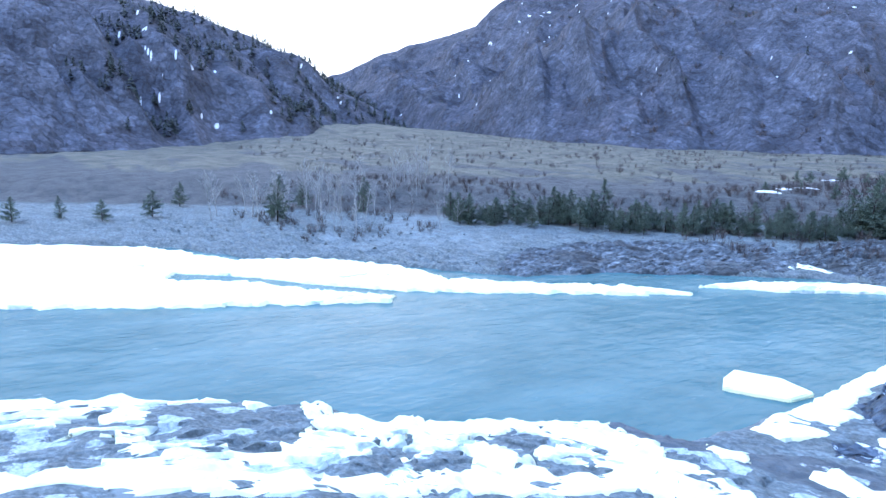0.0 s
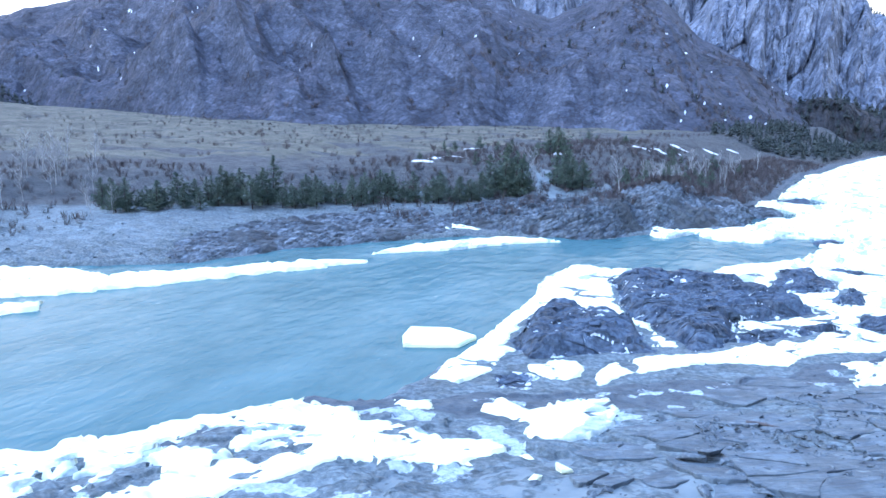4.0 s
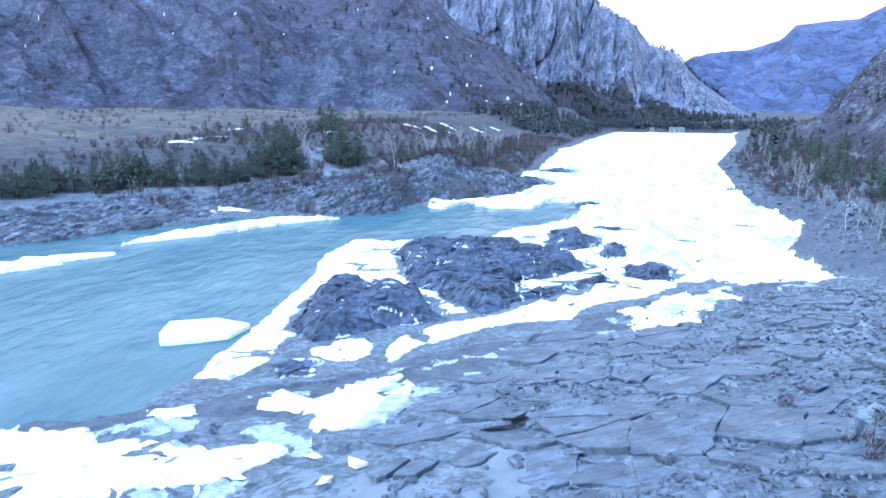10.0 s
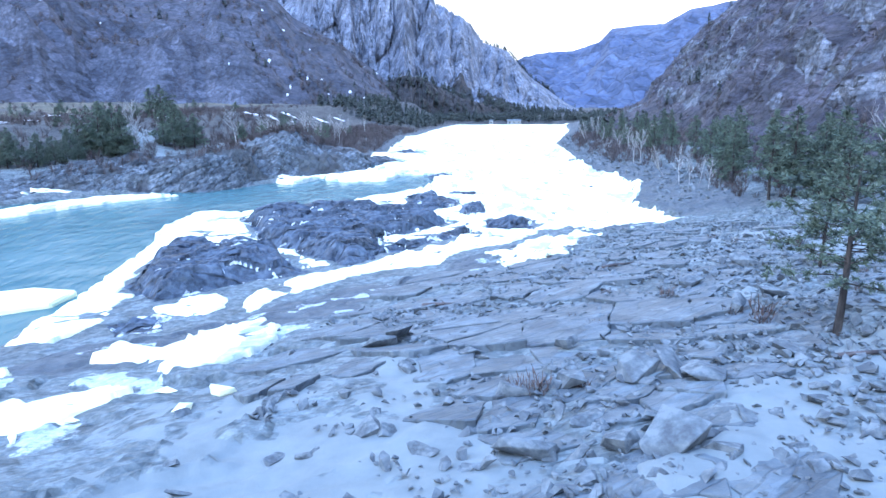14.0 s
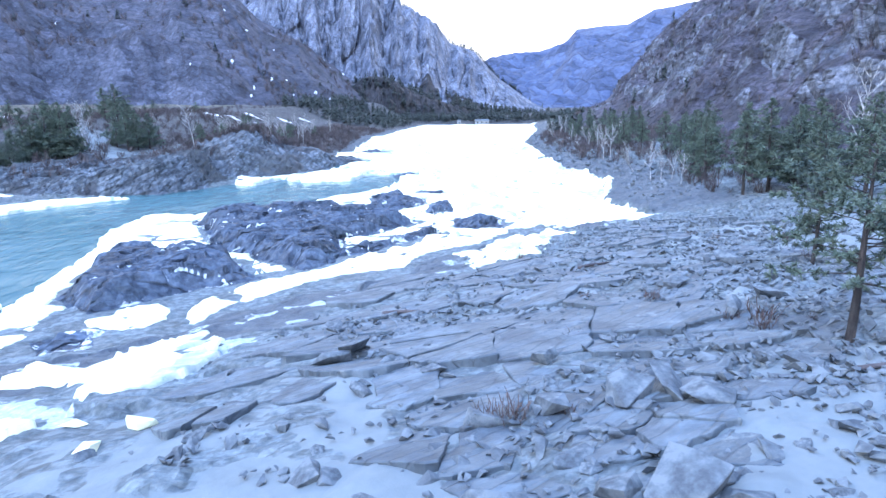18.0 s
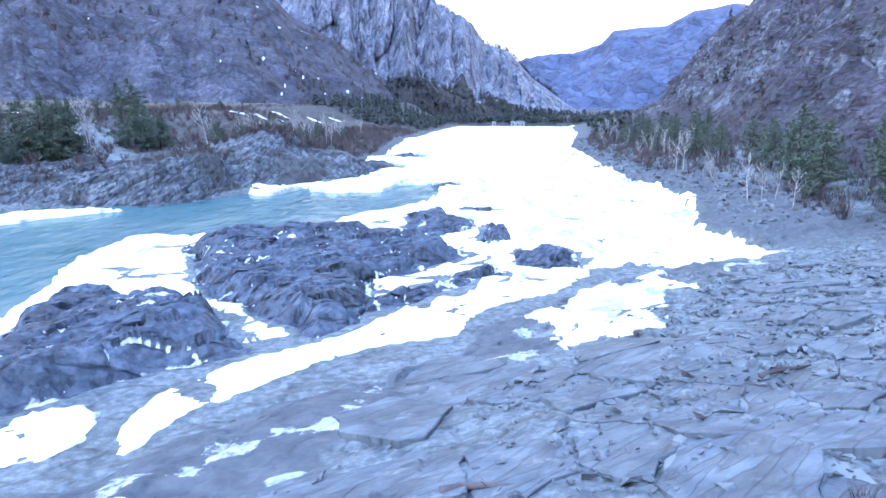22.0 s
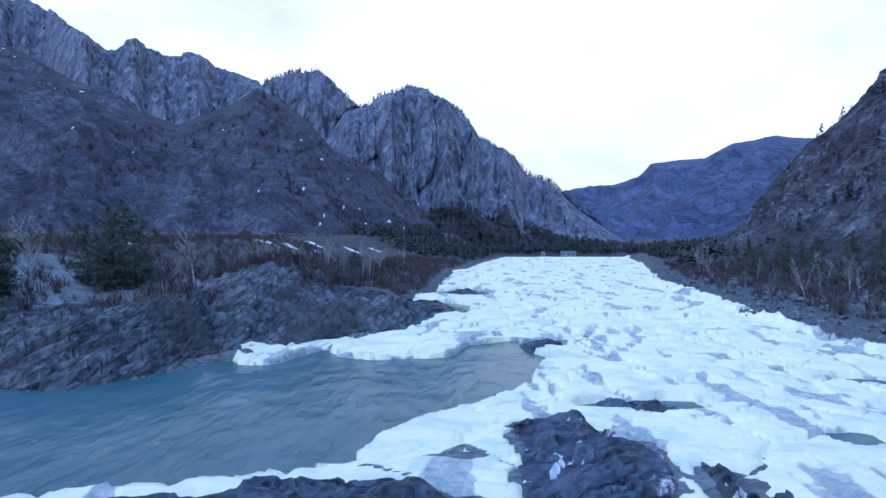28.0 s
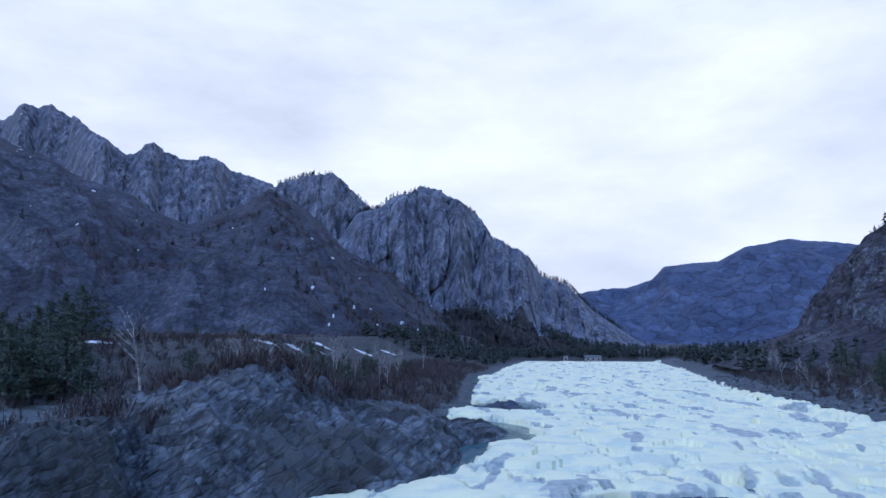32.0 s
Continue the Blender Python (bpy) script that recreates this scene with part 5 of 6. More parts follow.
for src, _ in pines + tall_pines + birches:
    for o in (*src.children_recursive, src):
        bpy.data.objects.remove(o)


def scatter(name, X, Y, Z, size, shapes, material, label, category, flatten=1.0, seed=0, upright=False):
    """One mesh of many small alike pieces, turned and scaled at random."""
    r = np.random.default_rng(seed)
    verts, faces, k = [], [], 0
    pick = r.integers(0, len(shapes), len(X))
    for i, (v, f) in enumerate(shapes):
        m = np.where(pick == i)[0]
        a = r.uniform(0, 2 * np.pi, len(m))
        c, s = np.cos(a)[:, None], np.sin(a)[:, None]
        sz = size[m][:, None]
        px, py, pz = v[:, 0][None] * sz, v[:, 1][None] * sz, v[:, 2][None] * sz * flatten
        if not upright:
            tx, ty = r.normal(0, 0.25, (len(m), 1)), r.normal(0, 0.25, (len(m), 1))
            pz = pz + tx * px + ty * py
        out = np.stack([px * c - py * s + X[m][:, None], px * s + py * c + Y[m][:, None], pz + Z[m][:, None]], -1)
        verts.append(out.reshape(-1, 3))
        faces.append((f[None] + (k + np.arange(len(m)) * len(v))[:, None, None]).reshape(-1, f.shape[1]))
        k += len(m) * len(v)
    co, fa = np.concatenate(verts), np.concatenate(faces)
    me = bpy.data.meshes.new(name)
    me.vertices.add(len(co))
    me.vertices.foreach_set("co", co.astype(np.float32).ravel())
    n = fa.shape[1]
    me.loops.add(fa.size)
    me.loops.foreach_set("vertex_index", fa.astype(np.int32).ravel())
    me.polygons.add(len(fa))
    me.polygons.foreach_set("loop_start", np.arange(0, fa.size, n, dtype=np.int32))
    me.polygons.foreach_set("use_smooth", np.zeros(len(fa), bool))
    me.update(calc_edges=True)
    me.materials.append(material)
    return tagged(new(name, me), label, category, kind="stuff")


def twig_shape(seed, n=26):
    """A bush of thin bare twigs, one metre high."""
    r = random.Random(seed)
    v, f = [], []
    for _ in range(n):
        w = r.uniform(0, 6.28)
        a = Vector((r.gauss(0, 0.12), r.gauss(0, 0.12), 0))
        for _ in range(3):
            w += r.gauss(0, 0.7)
            b = a + Vector((math.cos(w) * r.uniform(0.05, 0.3), math.sin(w) * r.uniform(0.05, 0.3), r.uniform(0.15, 0.42)))
            side = Vector((-math.sin(w), math.cos(w), 0)) * 0.017
            k = len(v)
            v += [a - side, a + side, b + side * 0.6, b - side * 0.6]
            f.append((k, k + 1, k + 2, k + 3))
            a = b
    return np.array([tuple(q) for q in v]), np.array(f)


def fir_shape(seed):
    """A small far conifer, one metre high: drooping ragged blades round a stem."""
    r = random.Random(seed)
    v, f = [], []
    for i in range(34):
        z = 0.1 + 0.85 * (i / 34)
        w, reach = r.uniform(0, 6.28), (1.02 - z) * r.uniform(0.18, 0.34) + 0.03
        a, b = Vector((0, 0, z + 0.08)), Vector((math.cos(w) * reach, math.sin(w) * reach, z - 0.02 + r.uniform(-0.04, 0.06)))
        side = Vector((-math.sin(w), math.cos(w), r.uniform(-0.4, 0.4))) * (0.05 + 0.25 * reach)
        k = len(v)
        v += [a, b - side, b + Vector((math.cos(w), math.sin(w), 0)) * 0.03, b + side]
        f.append((k, k + 1, k + 2, k + 3))
    return np.array([tuple(q) for q in v]), np.array(f)


def heights(x, y):
    return shape(x, y)[0]


nr = np.random.default_rng(8)
firs = [fir_shape(60 + i) for i in range(5)]
bushes = [twig_shape(80 + i) for i in range(5)]
# far woods: along the foot of the cliffs, the far bar and the bank below the spur
x = np.concatenate([nr.uniform(-100, -30, 420), nr.uniform(-40, 110, 420), nr.uniform(0, 26, 240)])
y = np.concatenate([nr.uniform(400, 600, 420), nr.uniform(596, 660, 420), nr.uniform(255, 560, 240)])
x[840:] += np.interp(y[840:], [255, 300, 400, 520, 560], [32, 40, 56, 72, 80])
ok = (inside(x, y, SHORE) > 8) | (inside(x, y, BANK) > 5) | (y > 596)
x, y = x[ok], y[ok]
scatter("far_wood", x, y, heights(x, y) - 0.3, nr.uniform(4.5, 8.5, len(x)), firs, FIR, "distant dark conifers along the foot of the cliffs", "forest", seed=1, upright=True)
# brushwood on the crags, the terrace and the right bank
x = np.concatenate([nr.uniform(-62, -27, 1500), nr.uniform(-60, -32, 420), nr.uniform(-120, -45, 1700), nr.uniform(22, 48, 1300), nr.uniform(-180, -118, 260)])
y = np.concatenate([nr.uniform(164, 380, 1500), nr.uniform(146, 175, 420), nr.uniform(100, 300, 1700), nr.uniform(88, 300, 1300), nr.uniform(30, 100, 260)])
ok = (inside(x, y, SHORE) > np.where(y > 165, 3, 9)) | (inside(x, y, BANK) > np.where(y > 130, 6, 9))
x, y = x[ok], y[ok]
scatter("brushwood", x, y, heights(x, y) - 0.05, nr.uniform(0.7, 2.2, len(x)), bushes, TWIGS, "bare reddish-brown brushwood", "brushwood", seed=2, upright=True)

# growth on the mountainsides: crest firs, and shrubs on the slopes
for name, kinds, mat, many, lo, hi, s0, s1, label, kind in (
        ("mountain_cliff_near", firs, FIR, 420, 0.985, 1.0, 4, 8, "dark firs along the cliff crest", "forest"),
        ("mountain_cliff_near", firs, FIR, 900, 0.02, 0.40, 5, 10, "dark firs at the foot of the cliff", "forest"),
        ("mountain_cliff_mid", firs, FIR, 160, 0.985, 1.0, 4, 8, "dark firs along the rock tower", "forest"),
        ("mountain_front", firs, FIR, 260, 0.1, 0.8, 4, 8, "scattered dark conifers on the mountainside", "forest"),
        ("mountain_west", firs, FIR, 1800, 0.05, 1.0, 5, 10, "dark conifers on the western hillside", "forest"),
        ("mountain_front", bushes, TWIGS, 2600, 0.02, 0.7, 2.0, 5.0, "bare shrubs on the mountainside", "brushwood"),
        ("mountain_spur", bushes, TWIGS, 2600, 0.0, 1.3, 1.0, 2.6, "bare shrubs on the brown slope", "brushwood"),
        ("mountain_spur", firs, FIR, 110, 0.02, 1.2, 3, 6, "small conifers on the brown slope", "forest")):
    x, y, z, s, cliff = SURFACES[name]
    ok = np.flatnonzero((s.ravel() >= lo) & (s.ravel() <= hi) & ((cliff.ravel() < 0.5) | (lo > 0.9)) & (y.ravel() > -20))
    ok = nr.choice(ok, many)
    clump = gnoise(x.ravel()[ok] / 60, y.ravel()[ok] / 60, 99) + nr.normal(0, 0.3, many)
    ok = ok[clump > -0.1]
    scatter("mountain_growth", x.ravel()[ok], y.ravel()[ok], z.ravel()[ok] - 0.4, nr.uniform(s0, s1, len(ok)), kinds, mat, label, kind, seed=len(ok), upright=True)
x, y = nr.uniform(-420, -90, 2600), nr.uniform(60, 420, 2600)
ok = inside(x, y, SHORE) > 45
x, y = x[ok], y[ok]
ok = gnoise(x / 40, y / 25, 98) + nr.normal(0, 0.3, len(x)) > 0.1
x, y = x[ok], y[ok]
scatter("brushwood", x, y, heights(x, y) - 0.05, nr.uniform(0.7, 2.1, len(x)), bushes, TWIGS, "low bare shrubs on the dry meadow", "brushwood", seed=6, upright=True)

# ---- boulders and stones ----
def boulder_mesh(seed):
    r = random.Random(seed)
    bm = bmesh.new()
    for _ in range(10):
        v = Vector((r.gauss(0, 1), r.gauss(0, 1), r.gauss(0, 1))).normalized() * r.uniform(0.85, 1.1)
        bm.verts.new((v.x * 1.25, v.y * 0.85, max(-0.42, min(0.42, v.z * 0.8))))
    bmesh.ops.convex_hull(bm, input=bm.verts[:])
    bmesh.ops.delete(bm, geom=[v for v in bm.verts if not v.link_faces], context="VERTS")
    bmesh.ops.bevel(bm, geom=bm.edges[:], offset=0.025, segments=1, affect="EDGES")
    me = bpy.data.meshes.new("boulder")
    bm.to_mesh(me)
    bm.free()
    me.materials.append(BOULDER)
    return me


def stone_shape(seed):
    r = random.Random(seed)
    bm = bmesh.new()
    for _ in range(9):
        v = Vector((r.gauss(0, 1), r.gauss(0, 1), r.gauss(0, 1))).normalized()
        bm.verts.new((v.x * 1.2, v.y * 0.8, v.z * 0.55))
    bmesh.ops.convex_hull(bm, input=bm.verts[:])
    bmesh.ops.delete(bm, geom=[v for v in bm.verts if not v.link_faces], context="VERTS")
    bmesh.ops.triangulate(bm, faces=bm.faces[:])
    bm.verts.index_update()
    v, f = np.array([tuple(q.co) for q in bm.verts]), np.array([[q.index for q in g.verts] for g in bm.faces])
    bm.free()
    return v, f


def bank_depth(x, y):
    return inside(np.asarray(x, float), np.asarray(y, float), BANK)


boulders = [boulder_mesh(100 + i) for i in range(9)]
for i in range(290):
    while True:
        x, y = rng.uniform(-14, 27), 19 + 55 * rng.random() ** 1.25
        d = float(bank_depth([x], [y])[0])
        thick = float(gnoise(np.array([x * 0.16]), np.array([y * 0.16]), 4)[0])
        if d > 9 and thick + rng.uniform(-0.5, 0.3) > -0.1 and not (-9 < x < 0 and y < 24):
            break
    size = min(0.85, 0.2 + 0.15 * rng.expovariate(1.0))
    ob = new("boulder", boulders[i % 9])
    ob.matrix_basis = Matrix.LocRotScale((x, y, level(x, y) + size * 0.12), Euler((rng.uniform(-0.35, 0.35), rng.uniform(-0.35, 0.35), rng.uniform(0, 6.28))), (size * rng.uniform(0.9, 1.5), size, size * rng.uniform(0.7, 1.1)))
    tagged(ob, "angular grey slate boulder lying on the bank", "boulder", "boulders on the near bank")
for x, y, size in ((-8, 37.3, 0.95), (-8.9, 36.6, 0.8), (1.8, 29.2, 0.95), (0.6, 28.6, 0.85), (2.6, 27.9, 0.75), (-1.5, 28.6, 0.7), (-3.2, 28.3, 0.65), (0.5, 23.3, 1.05), (-3.3, 23.8, 0.8), (-0.9, 23.6, 0.6), (7.3, 36.8, 0.8), (7.0, 43.6, 0.75), (-1.0, 33.2, 0.6)):
    ob = new("boulder", boulders[int(size * 100) % 9])
    ob.matrix_basis = Matrix.LocRotScale((x, y, level(x, y) + size * 0.25 + 0.12), Euler((0.2, -0.15, x)), (size, size, size * 0.9))
    tagged(ob, "large angular dark slate boulder", "boulder", "boulders on the near bank")

stones = [stone_shape(200 + i) for i in range(8)]
n = 19000
x, y = nr.uniform(-16, 30, n), 17 + 75 * nr.random(n) ** 1.2
d = bank_depth(x, y)
dense = gnoise(x * 0.13, y * 0.13, 4) + 0.5 * gnoise(x * 0.5, y * 0.5, 5) + nr.normal(0, 0.25, n) + 0.55 * smooth(x, -1, 8) * (1 - smooth(y, 52, 64)) + 0.3 * smooth(x, -4, 2) * smooth(-y, -34, -28)
ok = (d > 7) & (d < 46) & (dense - 0.7 * (1 - smooth(x, -10, -5)) * smooth(-y, -40, -34) > -0.1)
x, y = x[ok], y[ok]
scatter("stones", x, y, heights(x, y) + 0.02 + 0.11 * smooth(inside(x, y, SLAB_ZONE), -1, 1), np.minimum(0.34, 0.07 + 0.075 * nr.exponential(1.0, len(x))), stones, BOULDER, "loose slate rubble strewn over the bank", "stones", seed=3)
n = 1100
x, y = nr.uniform(-150, -60, n), nr.uniform(10, 125, n)
d = inside(x, y, SHORE)
ok = (d > 1) & (d < 22)
x, y = x[ok], y[ok]
scatter("shore_stones", x, y, heights(x, y) + 0.02, np.minimum(0.6, 0.12 + 0.12 * nr.exponential(1.0, len(x))), stones, BOULDER, "grey stones along the far shore", "stones", seed=4)
n = 1500
y = nr.uniform(95, 300, n)
x = np.interp(y, [95, 121, 140, 180, 230, 300], [19, 23, 18.5, 18.5, 21.5, 33]) + nr.uniform(0, 9, n)
scatter("shore_stones", x, y, heights(x, y) + 0.02, np.minimum(1.0, 0.15 + 0.2 * nr.exponential(1.0, n)), stones, BOULDER, "dark stones along the near shore", "stones", seed=5)

# ---- snow left on the far terrace ----
for i, (x, y, long) in enumerate(((-92, 197, 4), (-126, 199, 4), (-88.7, 264, 4.5), (-84.5, 274, 4), (-85, 304, 4.5), (-78.5, 330, 4), (-75, 360, 3.5), (-108.7, 147, 4), (-111.5, 166, 4.5), (-114, 160, 3), (-98, 208, 3.5), (-118, 95, 1.5), (-82, 290, 3), (-388, 176, 9))):
    w = np.linspace(0, 2 * np.pi, 25)
    rad = np.linspace(0, 1, 7)
    P, Q = np.meshgrid(w, rad)
    edge = 1 + 0.3 * gnoise(np.cos(P) * 1.3 + i * 7, np.sin(P) * 1.3, 95)
    X, Y = x + Q * edge * long * np.cos(P + 0.3) * 0.9, y + Q * edge * long * 0.34 * np.sin(P + 0.3)
    Z = heights(X, Y) + 0.05 + 0.4 * (1 - Q ** 2) - 0.25 * (Q > 0.99)
    tagged(sheet("snow_patch", X, Y, Z, SNOW), "thin white patch of old snow on dry grass", "snow patch", "snow patches on the terrace")

# ---- far buildings on the bar ----
def box(bm, x0, x1, y0, y1, z0, z1):
    v = [bm.verts.new((x, y, z)) for z in (z0, z1) for x, y in ((x0, y0), (x1, y0), (x1, y1), (x0, y1))]
    for q in ((0, 3, 2, 1), (4, 5, 6, 7), (0, 1, 5, 4), (1, 2, 6, 5), (2, 3, 7, 6), (3, 0, 4, 7)):
        bm.faces.new([v[k] for k in q])


def part(name, bm, material, parent, label=""):
    me = bpy.data.meshes.new(name)
    bm.to_mesh(me)
    bm.free()
    me.materials.append(material)
    ob = new(name, me)
    ob.parent = parent
    return tagged(ob, label)


def hut(x, y, wide, deep, tall, label, kind):
    root = new(kind)
    root.matrix_basis = pose(x, y, level(x, y) - 0.2)
    bm = bmesh.new()
    box(bm, -wide / 2, wide / 2, -deep / 2, deep / 2, 0, tall)
    part("wall", bm, WALL, root)
    bm = bmesh.new()
    v = [bm.verts.new(q) for q in ((-wide / 2 - 0.3, -deep / 2 - 0.3, tall), (wide / 2 + 0.3, -deep / 2 - 0.3, tall), (wide / 2 + 0.3, deep / 2 + 0.3, tall), (-wide / 2 - 0.3, deep / 2 + 0.3, tall),
                                   (-wide / 2 - 0.3, 0, tall + deep * 0.22), (wide / 2 + 0.3, 0, tall + deep * 0.22))]
    for q in ((0, 1, 5, 4), (2, 3, 4, 5), (1, 2, 5), (3, 0, 4), (3, 2, 1, 0)):
        bm.faces.new([v[k] for k in q])
    part("roof", bm, BOULDER, root, "grey roof")
    for k in range(max(1, int(wide / 3))):
        bm = bmesh.new()
        c = -wide / 2 + wide * (k + 0.5) / max(1, int(wide / 3))
        box(bm, c - 0.5, c + 0.5, -deep / 2 - 0.04, -deep / 2 + 0.05, tall * 0.4, tall * 0.75)
        part("window", bm, DARK_GLASS, root)
    return tagged(root, label, "building")


DARK_GLASS = material("dark_window", (0.02, 0.022, 0.026), 0.1)[0]
hut(8, 584, 3.0, 3.0, 4.2, "small pale hut on the far gravel bar", "hut")
hut(27, 586, 11, 6, 3.4, "low pale building on the far gravel bar", "building")

# ---- ice blocks, driftwood and dry tufts on the near bank ----
for i, (x, y, size) in enumerate(((-14.4, 31.9, 0.55), (-14.8, 29.6, 0.5), (-21.5, 30.5, 0.55), (-22.8, 29.2, 0.4), (-20.6, 28.4, 0.45), (-16.8, 32.3, 0.4), (-23.5, 28.0, 0.5), (-19.2, 29.8, 0.3))):
    me = boulder_mesh(300 + i)
    me.name = "ice_block"
    me.materials.clear()
    me.materials.append(ICE)
    ob = new("ice_block", me)
    ob.matrix_basis = Matrix.LocRotScale((x, y, level(x, y) + size * 0.3), Euler((0.1, 0.15, i * 1.3)), (size, size * 0.8, size * 0.7))
    tagged(ob, "stranded white block of ice on the rock", "ice block", "ice blocks on the bank")


def driftwood(x0, y0, x1, y1, thick, label):
    """A weathered trunk lying on the ground, with the stubs of its limbs."""
    r = random.Random(int(x0 * 10))
    v, f = [], []
    rows = 9
    for i in range(rows):
        t = i / (rows - 1)
        x, y = x0 + (x1 - x0) * t, y0 + (y1 - y0) * t + 0.12 * math.sin(5 * t)
        z = level(x0, y0) * (1 - t) + level(x1, y1) * t + thick * 1.2
        rad = thick * (1 - 0.6 * t)
        for q in range(7):
            w = 2 * math.pi * q / 7
            v.append((x - rad * math.cos(w) * (y1 - y0) / math.hypot(x1 - x0, y1 - y0), y + rad * math.cos(w) * (x1 - x0) / math.hypot(x1 - x0, y1 - y0), z + rad * math.sin(w)))
        if i:
            for q in range(7):
                f.append(((i - 1) * 7 + q, (i - 1) * 7 + (q + 1) % 7, i * 7 + (q + 1) % 7, i * 7 + q))
    f += [tuple(range(6, -1, -1)), tuple(range((rows - 1) * 7, rows * 7))]
    root = tagged(new("driftwood"), label, "driftwood")
    raw("trunk", v, f, TWIGS, root, True)
    for _ in range(3):
        t = r.uniform(0.3, 0.8)
        a = Vector((x0 + (x1 - x0) * t, y0 + (y1 - y0) * t, level(x0, y0) * (1 - t) + level(x1, y1) * t + thick * 1.2))
        b = a + Vector((r.uniform(-0.5, 0.5), r.uniform(-0.5, 0.5), r.uniform(0.1, 0.4)))
        s = Vector((thick * 0.25, 0, 0))
        u = Vector((0, thick * 0.25, 0))
        raw("branch", [a - s, a + s, a + u, b], [(0, 1, 3), (1, 2, 3), (2, 0, 3)], TWIGS, root)


driftwood(-7.6, 45.1, -5.0, 45.6, 0.14, "dark driftwood trunk lying on the slabs")
driftwood(7.0, 29.0, 12.3, 29.6, 0.09, "thin grey pole lying on the sand")
driftwood(4.0, 52.5, 6.2, 53.4, 0.12, "dark driftwood trunk lying on the slabs")
RUST = material("dry_rusty_grass", (0.085, 0.062, 0.055), 0.9, (0.045, 0.034, 0.032), (0.135, 0.09, 0.072), 3.0, 0.2)[0]
tuft = twig_shape(90, 44)
tuft_mesh = raw("tuft", [tuple(q) for q in tuft[0]], [tuple(q) for q in tuft[1]], RUST).data
bpy.data.objects.remove(bpy.data.objects["tuft"])
for i in range(20):
    if i < 6:
        x, y, size = ((-2.6, 28.1, 0.9), (-3.2, 28.5, 0.8), (-1.0, 28.4, 0.6), (7.5, 35.5, 1.1), (6.6, 36.2, 0.8), (5.0, 41, 0.8))[i]
    else:
        x, y, size = rng.uniform(-2, 24), rng.uniform(30, 62), rng.uniform(0.4, 0.9)
    ob = new("dry_tuft", tuft_mesh)
    ob.matrix_basis = Matrix.LocRotScale((x, y, level(x, y) - 0.05), Euler((0, 0, i)), (size, size, size * 0.8))
    tagged(ob, "rusty brown tuft of dry twigs between stones", "shrub", "dry tufts on the bank")

# ---- slate slabs of the near bank, lying in sand ----
def clipped(cell, ax, ay, bx, by):
    """The part of a polygon nearer to a than to b."""
    mx, my, dx, dy = (ax + bx) / 2, (ay + by) / 2, bx - ax, by - ay
    side = [(x - mx) * dx + (y - my) * dy for x, y in cell]
    out = []
    for (p, d), (q, e) in zip(zip(cell, side), zip(cell[1:] + cell[:1], side[1:] + side[:1])):
        if d <= 0:
            out.append(p)
        if d * e < 0:
            k = d / (d - e)
            out.append((p[0] + (q[0] - p[0]) * k, p[1] + (q[1] - p[1]) * k))
    return out


def to_plan(u, v):
    """From the slabs' own joints to the plan."""
    return 0.78 * u - 0.55 * v, 0.62 * u + 0.84 * v


r = random.Random(31)
seeds, roomy = [], []
for _ in range(12000):
    u, v = r.uniform(-6, 70), r.uniform(-10, 75)
    x, y = to_plan(u, v)
    if not (-16 < x < 24 and 14 < y < 82):
        continue
    size = 2.1 + 1.2 * float(gnoise(np.array([x * 0.13]), np.array([y * 0.13]), 53)[0])
    size = max(0.75, size * (0.62 if y < 33 or x > 6 else 1.0))
    if all(((u - a) / 1.9) ** 2 + (v - b) ** 2 > (0.5 * (size + c)) ** 2 for (a, b), c in zip(seeds, roomy)):
        seeds.append((u, v))
        roomy.append(size)
zone = inside(*(np.array(q) for q in zip(*(to_plan(*q) for q in seeds))), SLAB_ZONE)
sx, sy = (np.array(q) for q in zip(*(to_plan(*q) for q in seeds)))
bare = np.maximum(inside(sx, sy, SANDPIT), 0.6 * inside(sx, sy, SANDPIT_EAST))
loose = gnoise(sx * 0.12, sy * 0.12, 52)
near_plates = []
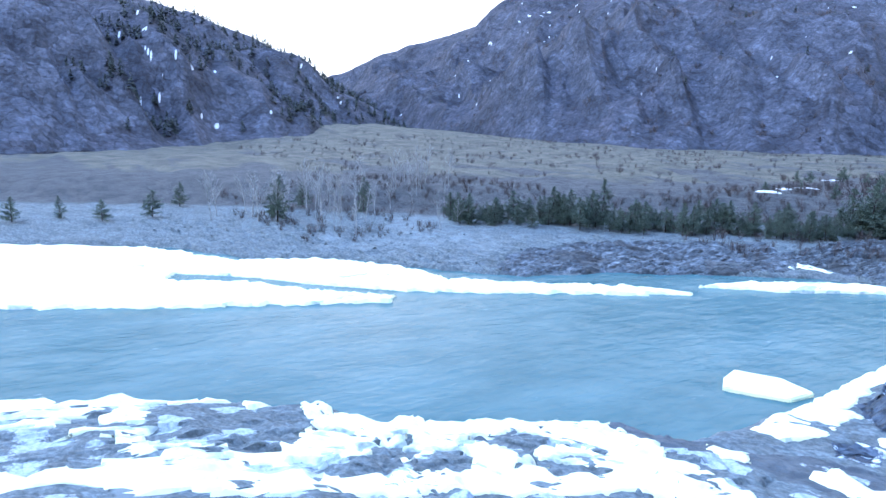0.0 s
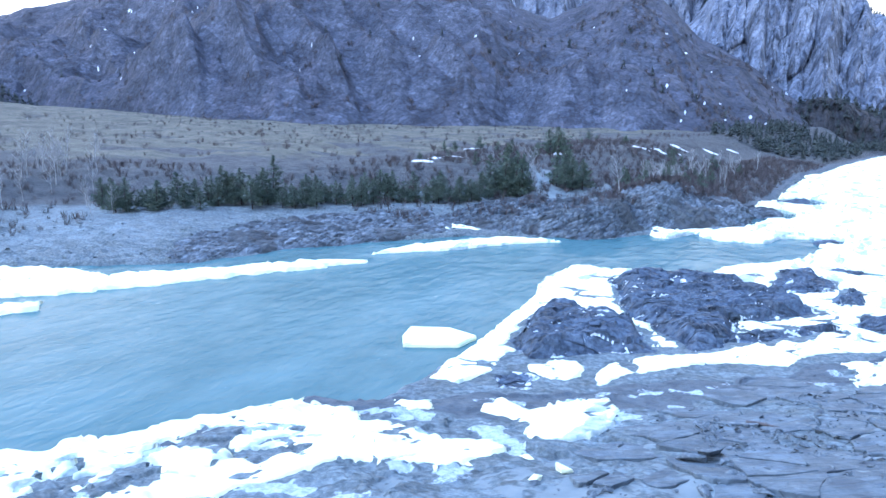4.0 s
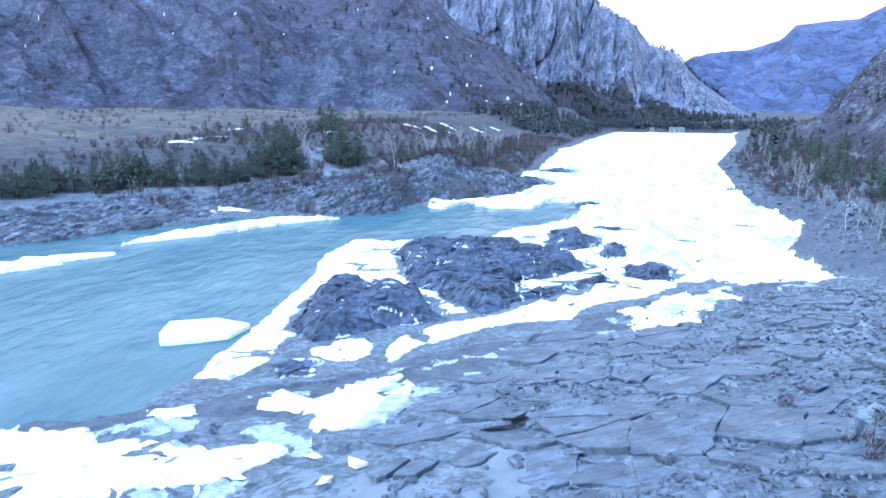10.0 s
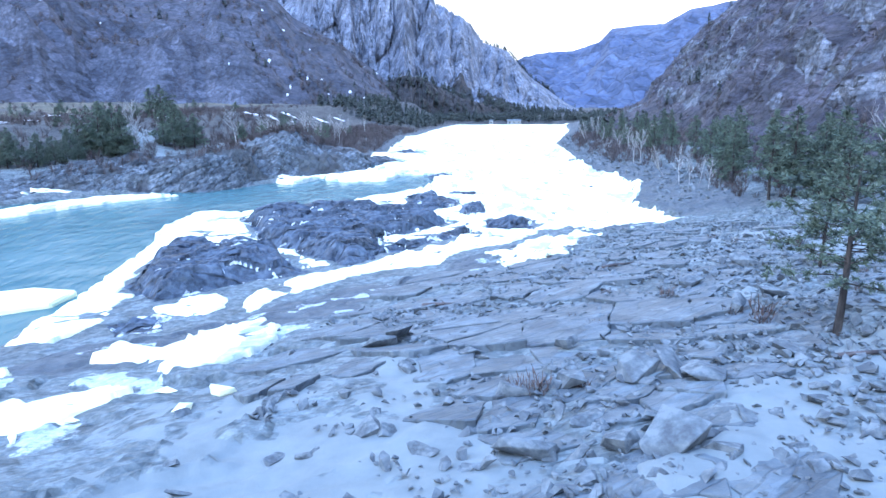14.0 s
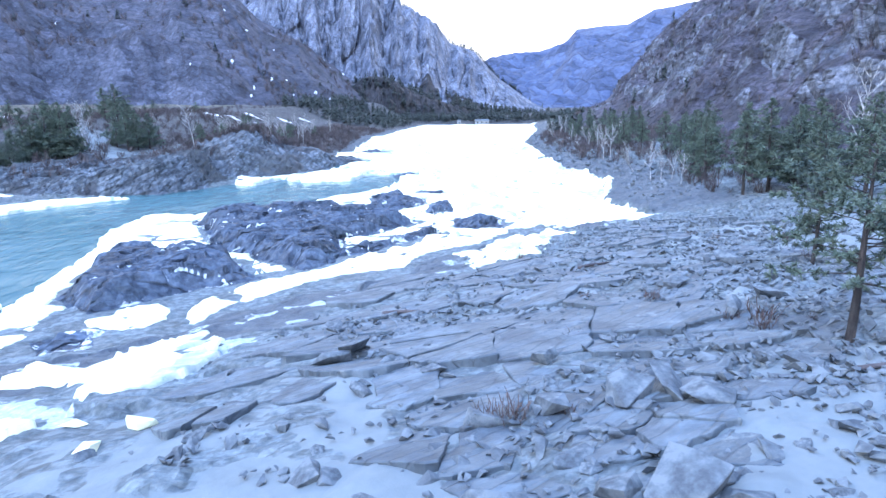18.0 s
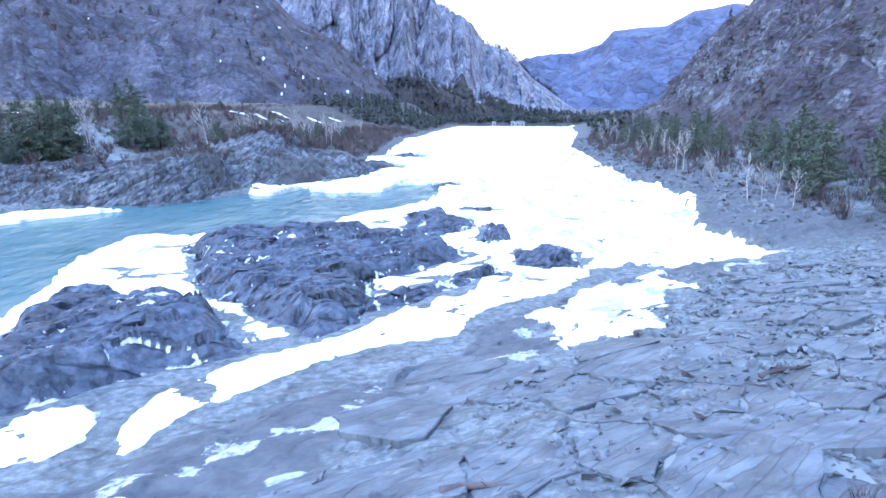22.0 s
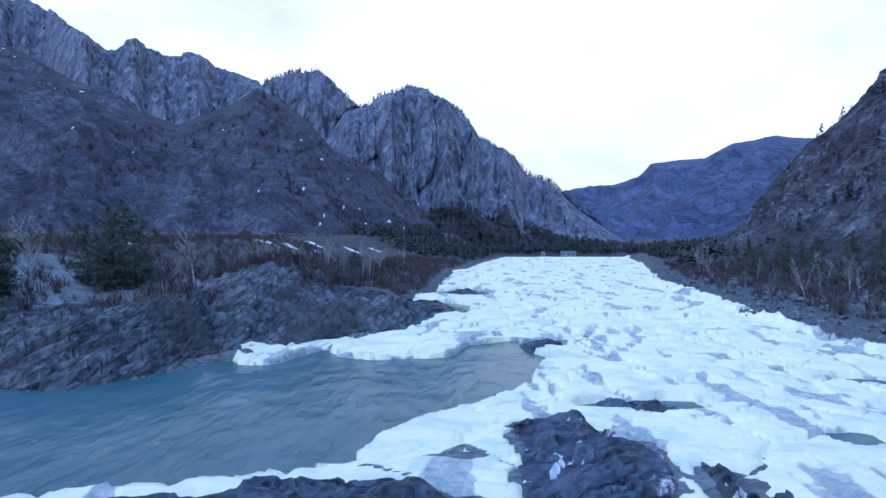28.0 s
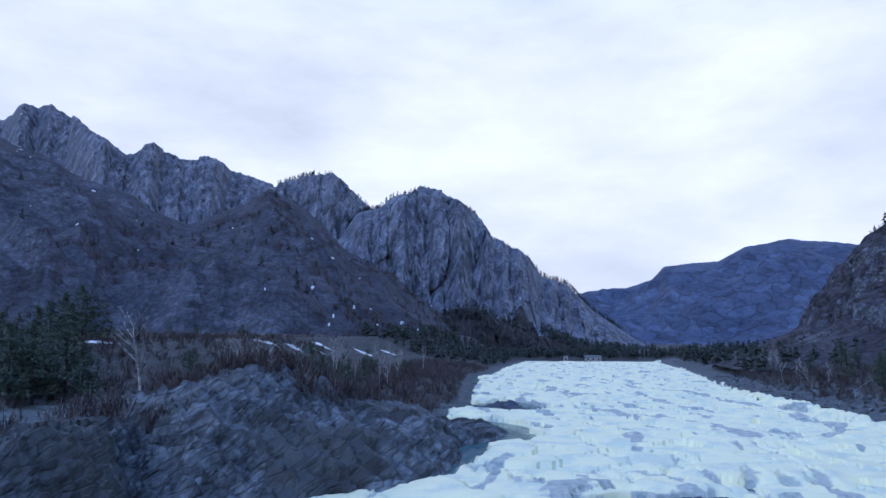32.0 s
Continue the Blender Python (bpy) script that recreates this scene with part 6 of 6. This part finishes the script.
for k, (u, v) in enumerate(seeds):
    chance = 0.97 - 0.72 * float(smooth(bare[k], -0.5, 1.5)) - 0.3 * float(smooth(sx[k], 4, 12)) - 0.25 * float(smooth(loose[k], 0.1, 0.5))
    if zone[k] < -0.3 or r.random() > chance:
        continue
    cell = [(u - 4, v - 4), (u + 4, v - 4), (u + 4, v + 4), (u - 4, v + 4)]
    for q in seeds:
        if q != (u, v) and abs(q[0] - u) < 6 and abs(q[1] - v) < 6:
            cell = clipped(cell, u, v, *q)
    gap = r.choice((0.0, 0.004, 0.008, 0.03)) + (0.12 if bare[k] > 0 else 0) + 0.03 * max(0, loose[k])
    cx, cy = sum(q[0] for q in cell) / len(cell), sum(q[1] for q in cell) / len(cell)
    ring = []
    for (ax, ay), (bx, by) in zip(cell, cell[1:] + cell[:1]):
        long = math.hypot(bx - ax, by - ay)
        for t in ((0.08, 0.36, 0.66, 0.92) if long > 0.8 else (0.15, 0.85)):
            wx, wy = ax + (bx - ax) * t + r.gauss(0, 0.05 * min(long, 2)), ay + (by - ay) * t + r.gauss(0, 0.05 * min(long, 2))
            far_off = math.hypot(wx - cx, wy - cy) + 1e-6
            ring.append(to_plan(wx - (wx - cx) / far_off * gap, wy - (wy - cy) / far_off * gap))
    near_plates.append((to_plan(cx, cy), ring, bare[k]))
spots = np.array([q[0] for q in near_plates])
e = 0.8
z0 = shape(spots[:, 0], spots[:, 1], False)[0]
gu = (shape(spots[:, 0] + e, spots[:, 1], False)[0] - shape(spots[:, 0] - e, spots[:, 1], False)[0]) / (2 * e)
gv = (shape(spots[:, 0], spots[:, 1] + e, False)[0] - shape(spots[:, 0], spots[:, 1] - e, False)[0]) / (2 * e)
for ((cx, cy), ring, sandy), z, su, sv in zip(near_plates, z0, gu, gv):
    tu, tv = su + r.gauss(0, 0.02), sv + r.gauss(0, 0.02) - 0.03
    up = 0.11 + 0.10 * math.floor(2.4 * float(gnoise(np.array([cx * 0.11]), np.array([cy * 0.15]), 54)[0])) + r.gauss(0, 0.012) - (0.03 if sandy > 0 else 0)
    up = max(0.04, up + 0.06)
    n = len(ring)
    verts = [(x, y, z + tu * (x - cx) + tv * (y - cy) - 0.5) for x, y in ring]
    verts += [(x, y, z + up - 0.02 - r.uniform(0, 0.06) * r.random() + tu * (x - cx) + tv * (y - cy)) for x, y in ring]
    verts += [(cx + (x - cx) * 0.97, cy + (y - cy) * 0.97, z + up + r.gauss(0, 0.008) + (tu * (x - cx) + tv * (y - cy)) * 0.97) for x, y in ring]
    verts.append((cx, cy, z + up + 0.02))
    faces = [(a * n + i, a * n + (i + 1) % n, (a + 1) * n + (i + 1) % n, (a + 1) * n + i) for a in (0, 1) for i in range(n)]
    faces += [(2 * n + i, 2 * n + (i + 1) % n, 3 * n) for i in range(n)]
    raw("slab", verts, faces, SLAB, ground)
